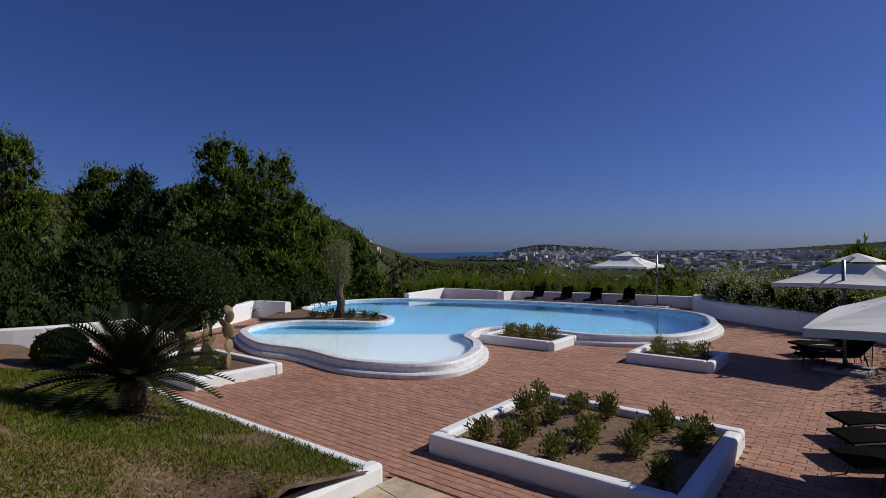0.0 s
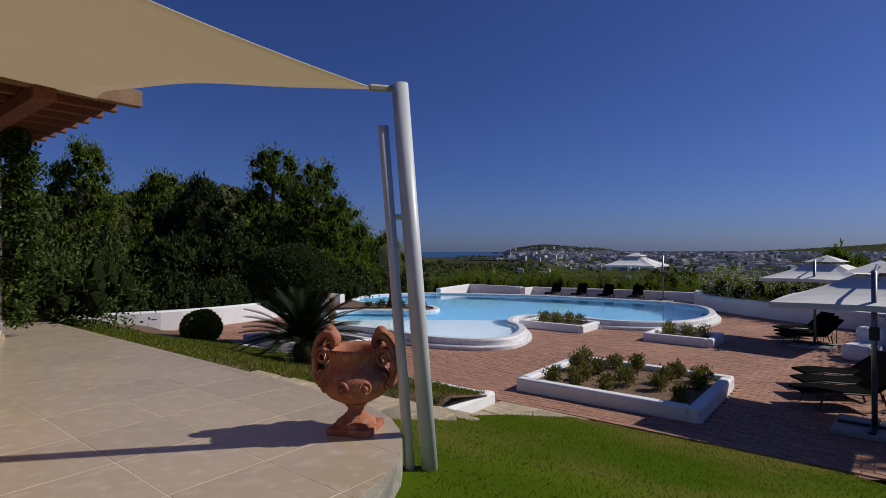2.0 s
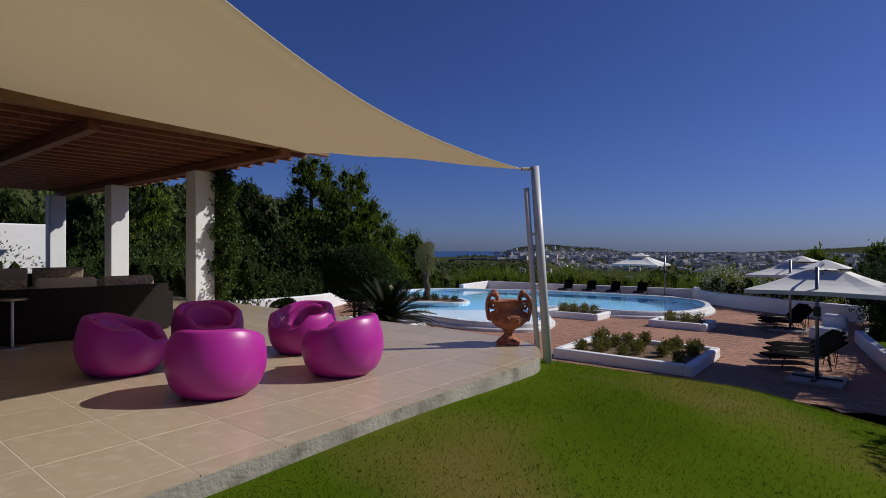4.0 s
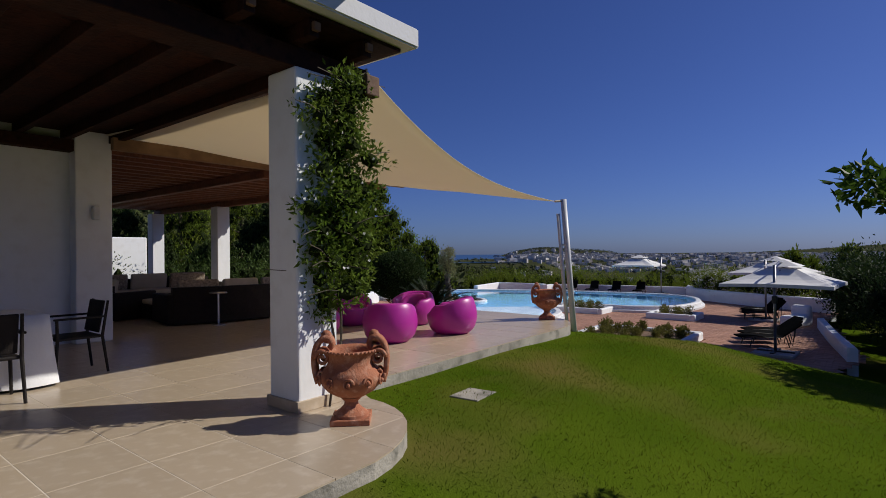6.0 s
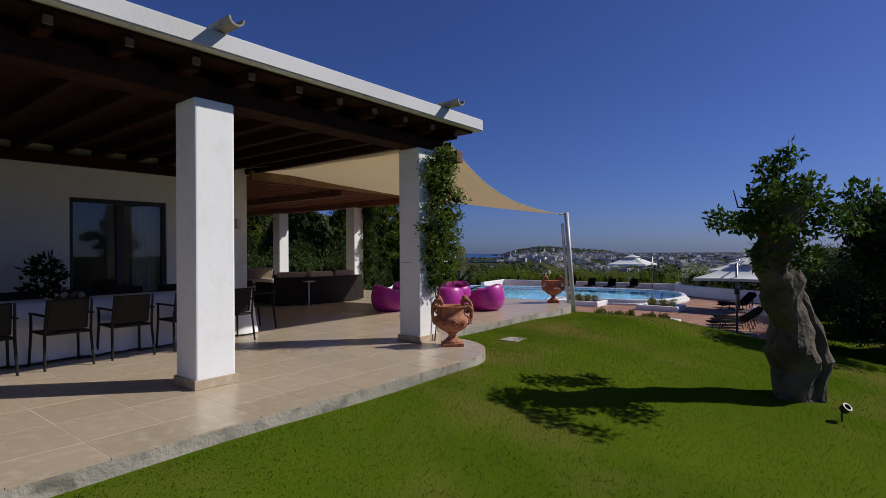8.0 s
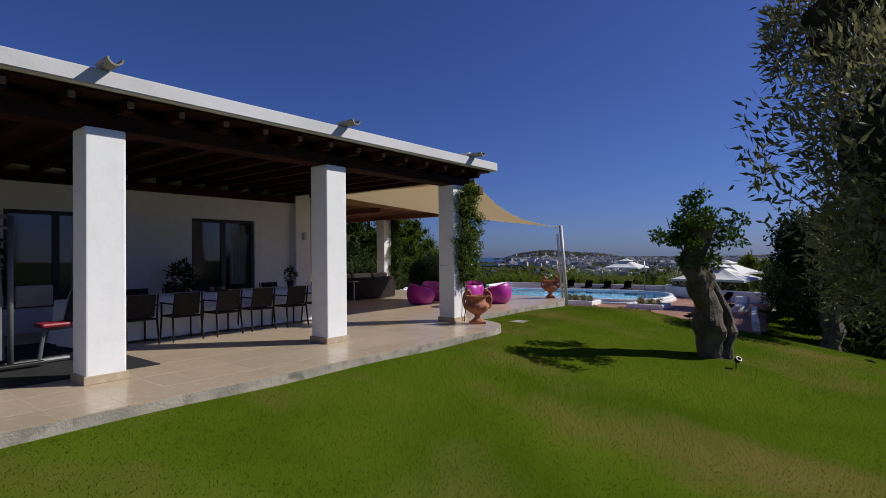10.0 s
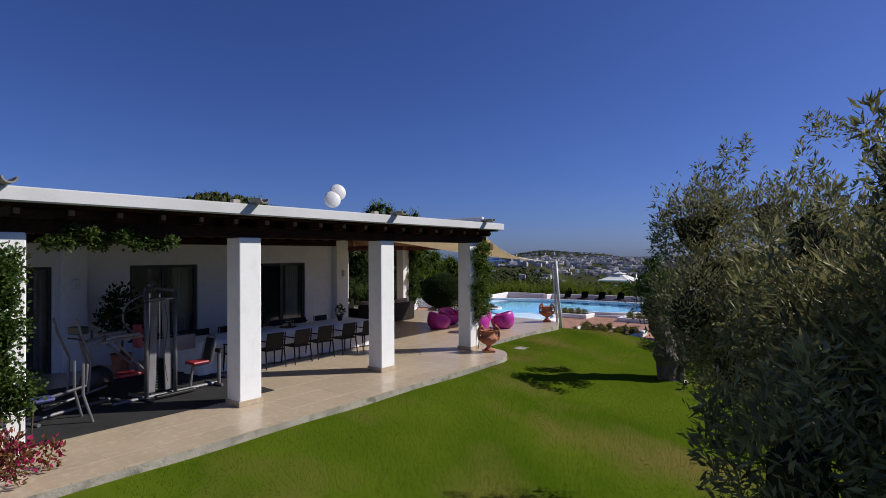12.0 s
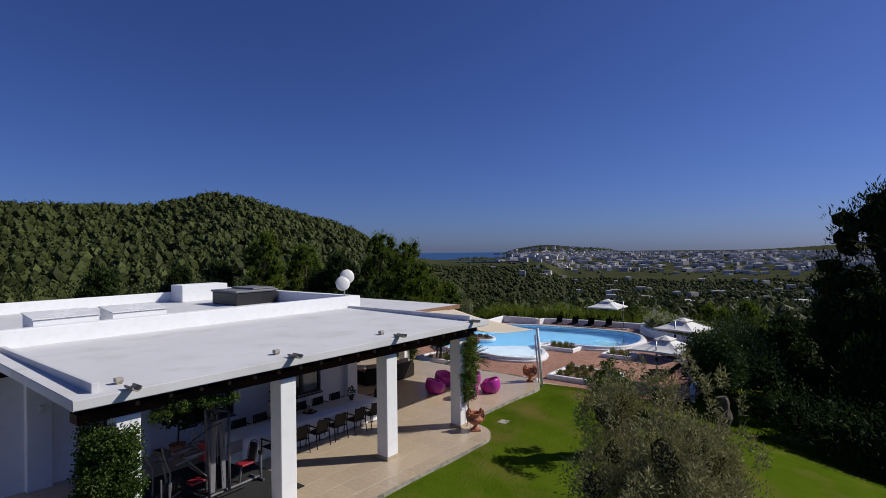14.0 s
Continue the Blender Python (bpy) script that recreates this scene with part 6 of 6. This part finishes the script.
foliage("leaves", [(0, 0, .95, .3, .3, .45)], 420, .13, .06, L_TOPI, rng, pt2, .3, .3)

SITE = POOLSIDE
# oleander behind the planter wall, hedges behind the far wall
def hedge(name, label, pts, h, w, n, leaf, lm, seed, petals=0, z=-2.2, up=.5, ragged=.3, pm=None):
    rng = np.random.default_rng(seed)
    q = spline(pts, 6, False)
    bl = []
    for k in range(int(len(q) * 5)):
        p = q[rng.integers(len(q))]
        hh = h * rng.uniform(1 - ragged, 1 + ragged * .5)
        x, y = p[0] + rng.uniform(-w, w), p[1] + rng.uniform(-w, w)
        bl.append((x, y, z + hh * .62, .5 * w + .25, .5 * w + .25, hh * .42))
    t = thing(name, label, "hedge")
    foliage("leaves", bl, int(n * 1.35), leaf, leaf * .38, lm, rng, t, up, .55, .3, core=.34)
    if petals:
        tagged(foliage("blossom", bl, petals, .07, .06, pm or L_PETAL, rng, t, .3, .92, .2, 1), kind="stuff")
    return t


hedge("oleander", "oleander bushes full of pale pink and white flowers", [(13.0, 28.4), (12.5, 26.8), (12.7, 25.0), (13.5, 22.6), (14.4, 20.4)], 2.0, .7, 9000, .12, L_HEDGE, 101, 4200, -1.95)
hedge("hedge", "dense bushes behind the low terrace wall", [(-3.5, 36.6), (0, 38.0), (3.5, 37.2), (7, 35.6), (11, 33.6), (14.5, 30.5)], 2.75, .9, 34000, .13, L_HEDGE, 102, z=-3.2, up=1.2, ragged=.4)
hedge("hedge", "scrub behind the boundary wall, darkened in colour for shade", [(-22, 16.5), (-17, 19.2), (-13, 21.5), (-11.2, 24.0), (-11.0, 27.2), (-8.5, 28.6), (-7.5, 32)], 3.0, 1.0, 15000, .17, L_PINE_SHADE, 103, z=-3.2)
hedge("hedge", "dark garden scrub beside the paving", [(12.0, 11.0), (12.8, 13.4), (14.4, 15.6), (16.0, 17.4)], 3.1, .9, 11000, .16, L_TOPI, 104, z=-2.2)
# enlarged to cover sunlit ground that should lie in black shade
hedge("hedge", "dark shrubs that fill in the shade below the lawn's end", [(8.9, 3.6), (10.7, 6.0), (11.4, 9.0), (12.4, 11.5)], 3.2, 1.1, 11000, .15, L_TOPI, 105, z=-2.4)
SITE = Matrix.Identity(4)
# added row: dark leaves stand in for the great pine's shade
hedge("hedge", "dark shrubs added in place of the shade beyond the lawn", [(9.2, 1.2), (10.8, -1.2), (12.6, -3.6), (14.2, -6.6)], 2.7, 1.1, 9000, .15, L_TOPI, 107, z=-2.8)
hedge("hedge", "green shrubs behind the pergola terrace", [tuple(H(u, v)[:2]) for u, v in ((8.2, 9.8), (8.0, 12.5), (8.2, 15.5), (7.0, 18.5), (3.0, 19.5), (-2, 20))], 2.3, .7, 10000, .12, L_IVY, 106, z=-.9)

# grass
def grass(name, label, parent_m, u0, u1, v0, v1, n, zf, leaf, w, lm, seed, skip, patchy=0.0):
    rng = np.random.default_rng(seed)
    u, v = rng.uniform(u0, u1, n), rng.uniform(v0, v1, n)
    k = skip(u, v)
    if patchy:
        q = np.sin(u * 2.1 + np.sin(v * 1.3)) * np.sin(v * 1.9 + u * .4) + .5 * np.sin(u * 5.1) * np.sin(v * 4.7)
        k &= q + rng.normal(0, .45, n) > patchy
    u, v = u[k], v[k]
    P = np.c_[u, v, zf(u, v) - .004]
    V, F = leaf_quads(P, leaf, w, rng, 1.1)
    o = raw(name, V, F, lm)
    o.matrix_world = parent_m
    return tagged(o, label, "grass", kind="stuff")


def on_lawn(u, v):
    a = (u < -1.2) & (v < -1.34)
    b = (u >= -1.2) & (u < .95) & (np.hypot((u + .55) / 1.25, (v + .15) / 1.15) > 1.04) & (v < .3)
    c = (u >= .95) & (u < 5.8) & (v < .36)
    d = (u >= 5.8) & (np.hypot(u - 6.03, v - 1.86) > 1.50) & (v < 2.62) & ((u > 7.53) | (v < 1.86))
    return a | b | c | d


grass("grass", "fine green blades of the mown lawn", HOUSE, -9.5, 13.4, -8.0, 2.62, 190000, lawn_z, .030, .007, L_GRASS, 111, on_lawn)
grass("rough_grass", "tufts of rough grass on the bank", SLOPE, 7.35, 12.9, 4.4, 14, 90000, bank_z, .085, .015, L_DRY, 112, lambda u, v: u > 0, -.6)

# ---------------- far woods, town ----------------
def woods(name, label, X, Y, size, quads, leaf, lm, seed, tall=1.1):
    """Many far crowns: a lumpy mass of two lobes for each tree, with leaf clumps round it."""
    rng = np.random.default_rng(seed)
    n = len(X)
    Z = land(X, Y)
    s = size * rng.uniform(.6, 1.3, n)
    V, F = [], []
    for lobe in range(2):
        c = np.c_[X, Y, Z + s * (.34 + .22 * lobe) * tall]
        c[:, :2] += rng.uniform(-.22, .22, (n, 2)) * s[:, None]
        r = s[:, None] * (.42 - .12 * lobe) * np.array([1, 1, 1.05 * tall])
        P = c[:, None, :] + LOW_V[None] * r[:, None, :] * rng.uniform(.72, 1.22, (n, len(LOW_V), 1))
        F.append((LOW_F[None] + (np.arange(n) * len(LOW_V))[:, None, None] + lobe * n * len(LOW_V)).reshape(-1, 3))
        V.append(P.reshape(-1, 3))
    k = np.repeat(np.arange(n), quads)
    d = unit(n * quads, rng)
    d[:, 2] = np.abs(d[:, 2]) - .15
    off = d * np.array([.46, .46, .58 * tall]) * s[k][:, None] * rng.uniform(.8, 1.08, (n * quads, 1))
    Q, G4 = leaf_quads(np.c_[X[k], Y[k], Z[k] + s[k] * .42 * tall] + off, leaf * size, leaf * size * .55, rng, .3, d, 1.0)
    b0 = 2 * n * len(LOW_V)
    faces = np.concatenate(F).tolist() + [[a + b0 for a in g] for g in G4]
    return tagged(raw(name, np.concatenate(V + [Q]), faces, lm), label, "woods", kind="stuff")


rng = np.random.default_rng(201)


def polar(n, az0, az1, d0, d1, power=.5):
    a = np.radians(rng.uniform(az0, az1, n))
    d = d0 + (d1 - d0) * rng.uniform(0, 1, n) ** power
    return EYE0[0] + d * np.sin(a), EYE0[1] + d * np.cos(a)


X, Y = polar(620, -48, -3, 58, 150)
woods("near_woods", "pine woods on the slope above the pool", X, Y, 5.5, 60, .16, L_WOODS, 211)
X, Y = polar(560, -6, 50, 46, 170)
woods("near_woods", "scrub and pines falling away below the terrace", X, Y, 4.2, 60, .16, L_WOODS, 212, .9)
X, Y = polar(6800, -62, -1.5, 130, 760)
woods("hill_woods", "dense pine forest covering the hill", X, Y, 6.6, 8, .26, L_WOODS, 213)
X, Y = polar(5200, -8, 56, 150, 1100)
woods("valley_woods", "dark trees crowded across the valley", X, Y, 6.5, 6, .26, L_WOODS, 214, .9)
# plain and headland take the leaf colour with haze in it
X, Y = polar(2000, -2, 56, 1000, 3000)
woods("plain_woods", "dark tree lines across the far plain", X, Y, 11, 2, .4, L_HAZED, 215, .4)
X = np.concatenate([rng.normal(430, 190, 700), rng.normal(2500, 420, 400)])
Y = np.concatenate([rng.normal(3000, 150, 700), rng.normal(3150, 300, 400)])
woods("headland_scrub", "scrub over the headland and the far hills", X, Y, 10, 1, .3, L_HAZED, 216, .3)


def town(name, label, X, Y, w, h, seed):
    rng = np.random.default_rng(seed)
    V, F = [], []
    Z = land(X, Y)
    for x, y, z in zip(X, Y, Z):
        a, b, c, t = w * rng.uniform(.6, 1.6), w * rng.uniform(.5, 1.1), h * rng.uniform(.6, 1.8), rng.uniform(-.5, .5)
        ct, st_ = math.cos(t), math.sin(t)
        b0 = len(V)
        for zz in (z - 3, z + c):
            for px, py in ((-a, -b), (a, -b), (a, b), (-a, b)):
                V.append((x + px * ct - py * st_, y + px * st_ + py * ct, zz))
        F += [(b0 + 4, b0 + 5, b0 + 6, b0 + 7)] + [(b0 + k, b0 + (k + 1) % 4, b0 + 4 + (k + 1) % 4, b0 + 4 + k) for k in range(4)]
    return tagged(raw(name, V, F, M_TOWN), label, "buildings", kind="stuff")


M_TOWN = mat("town_walls", (.62, .59, .56), (.42, .37, .33), .02, .85, c3=(.80, .78, .76), fine=.05, island=.3)
X, Y = polar(1500, 2.5, 38, 1250, 2900, .7)
town("far_town", "pale blocks of the town on the plain", X, Y, 7, 6, 221)
a = rng.normal(7.5, 3.0, 190)
d = rng.uniform(2000, 2750, 190)
town("harbour_town", "white houses climbing the headland", EYE0[0] + d * np.sin(np.radians(a)), EYE0[1] + d * np.cos(np.radians(a)), 6, 5, 222)
X, Y = polar(70, -1, 45, 330, 1100, .8)
town("villas", "scattered white villas among the trees", X, Y, 4.2, 4.6, 223)
X, Y = polar(7, -12, -9, 520, 620)
town("hill_houses", "pale houses near the hilltop", X, Y, 4, 6, 224)

# ---------------- paving, laid last ----------------
SITE = POOLSIDE
PV = [tuple(H(u, v)[:2]) for u, v in ((13.0, 21.5), (13.0, 4.4), (13.4, 4.4), (13.4, -2.9))] + [(8.1, 6.6), (9.8, 9.9), (11.2, 12.6), (11.8, 14.6), (14.8, 17.9), (12.4, 29.7), (3.4, 34.4), (2.4, 33.3), (-.95, 35.7), (-2.9, 32.4), (-6, 31), (-8.4, 26.3), (-9.6, 26.7), (-9.5, 25), (-10, 21.8), (-12.3, 18.6), (-15.5, 16.6)]
patio = thing("pavement", "terracotta brick paving round the pool", "pavement", kind="structure")
# the bed of the paving with the pool cut out
xs, ys = np.arange(-16, 16, .5), np.arange(3, 36.5, .5)
fv, ffc = [], []
for x in xs:
    c = np.array([[x + .25, y + .25] for y in ys])
    k_in = inside(c, PV) & ~inside(c, offset_loop(POOL, .12 * SIGN))
    for y, k in zip(ys, k_in):
        if k:
            b0 = len(fv)
            fv += [(x, y, PATIO - .022), (x + .5, y, PATIO - .022), (x + .5, y + .5, PATIO - .022), (x, y + .5, PATIO - .022)]
            ffc.append((b0, b0 + 1, b0 + 2, b0 + 3))
raw("bedding", fv, ffc, M_JOINT, patio)
BL, BW, JT = .29, .145, .006
cand = []
ca, sa_ = math.cos(radians(54.5)), math.sin(radians(54.5))
for i in range(-40, 260):
    for j in range(-190, 130):
        v = (j + (.5 if i % 2 else 0)) * BL
        u = 9 + i * BW
        cand.append((u, v))
cand = np.array(cand)
W = np.c_[-4.40 + cand[:, 0] * ca - cand[:, 1] * sa_, -4.45 + cand[:, 0] * sa_ + cand[:, 1] * ca]
keep = inside(W, PV) & ~inside(W, offset_loop(POOL, -.02 * SIGN))
for b_ in (BED1, BED2, BED3, BED4):
    keep &= ~inside(W, b_)
cand, W = cand[keep], W[keep]
rng = np.random.default_rng(11)
zz = PATIO + rng.uniform(-.004, .002, len(cand))
dist = np.hypot(W[:, 0] - 1.0, W[:, 1] - 9.5) + np.where(W[:, 0] > .6, 3, 0)
order = np.argsort(dist)
PAVER = mesh_of("brick", prism(bmesh.new(), [(-BW / 2 + JT, -BL / 2 + JT), (BW / 2 - JT, -BL / 2 + JT), (BW / 2 - JT, BL / 2 - JT), (-BW / 2 + JT, BL / 2 - JT)], -.03, 0, .004), M_BRICK)
for k in order[:298]:
    o = new("brick", PAVER)
    o.parent = patio
    o.matrix_basis = pose(W[k, 0], W[k, 1], zz[k], 0, 0, 54.5 + rng.uniform(-.6, .6))
cor = np.array([(-BW / 2 + JT, -BL / 2 + JT), (BW / 2 - JT, -BL / 2 + JT), (BW / 2 - JT, BL / 2 - JT), (-BW / 2 + JT, BL / 2 - JT)])
rot = np.array([[ca, sa_], [-sa_, ca]])
rest = order[298:]
XY = W[rest][:, None, :] + (cor @ rot)[None]
top = np.concatenate([XY, np.repeat(zz[rest][:, None, None], 4, 1)], 2)
low = top.copy()
low[:, :, 2] -= .03
VV = np.concatenate([low, top], 1).reshape(-1, 3)
FF = []
for k in range(len(rest)):
    b0 = 8 * k
    FF.append((b0 + 4, b0 + 5, b0 + 6, b0 + 7))
    for a in range(4):
        FF.append((b0 + a, b0 + (a + 1) % 4, b0 + 4 + (a + 1) % 4, b0 + 4 + a))
tagged(raw("brick_field", VV, FF, M_BRICKJ, patio), kind="stuff")

# terrace tiles near the path
for u0, v0, p, full in near:
    if full:
        o = new("tile", FULL_TILE)
        o.parent, o.location = floor, (u0, v0, RNG.uniform(-.0008, .0008))
    else:
        part("tile", prism(bmesh.new(), p, -.012, 0), M_TILE, floor)
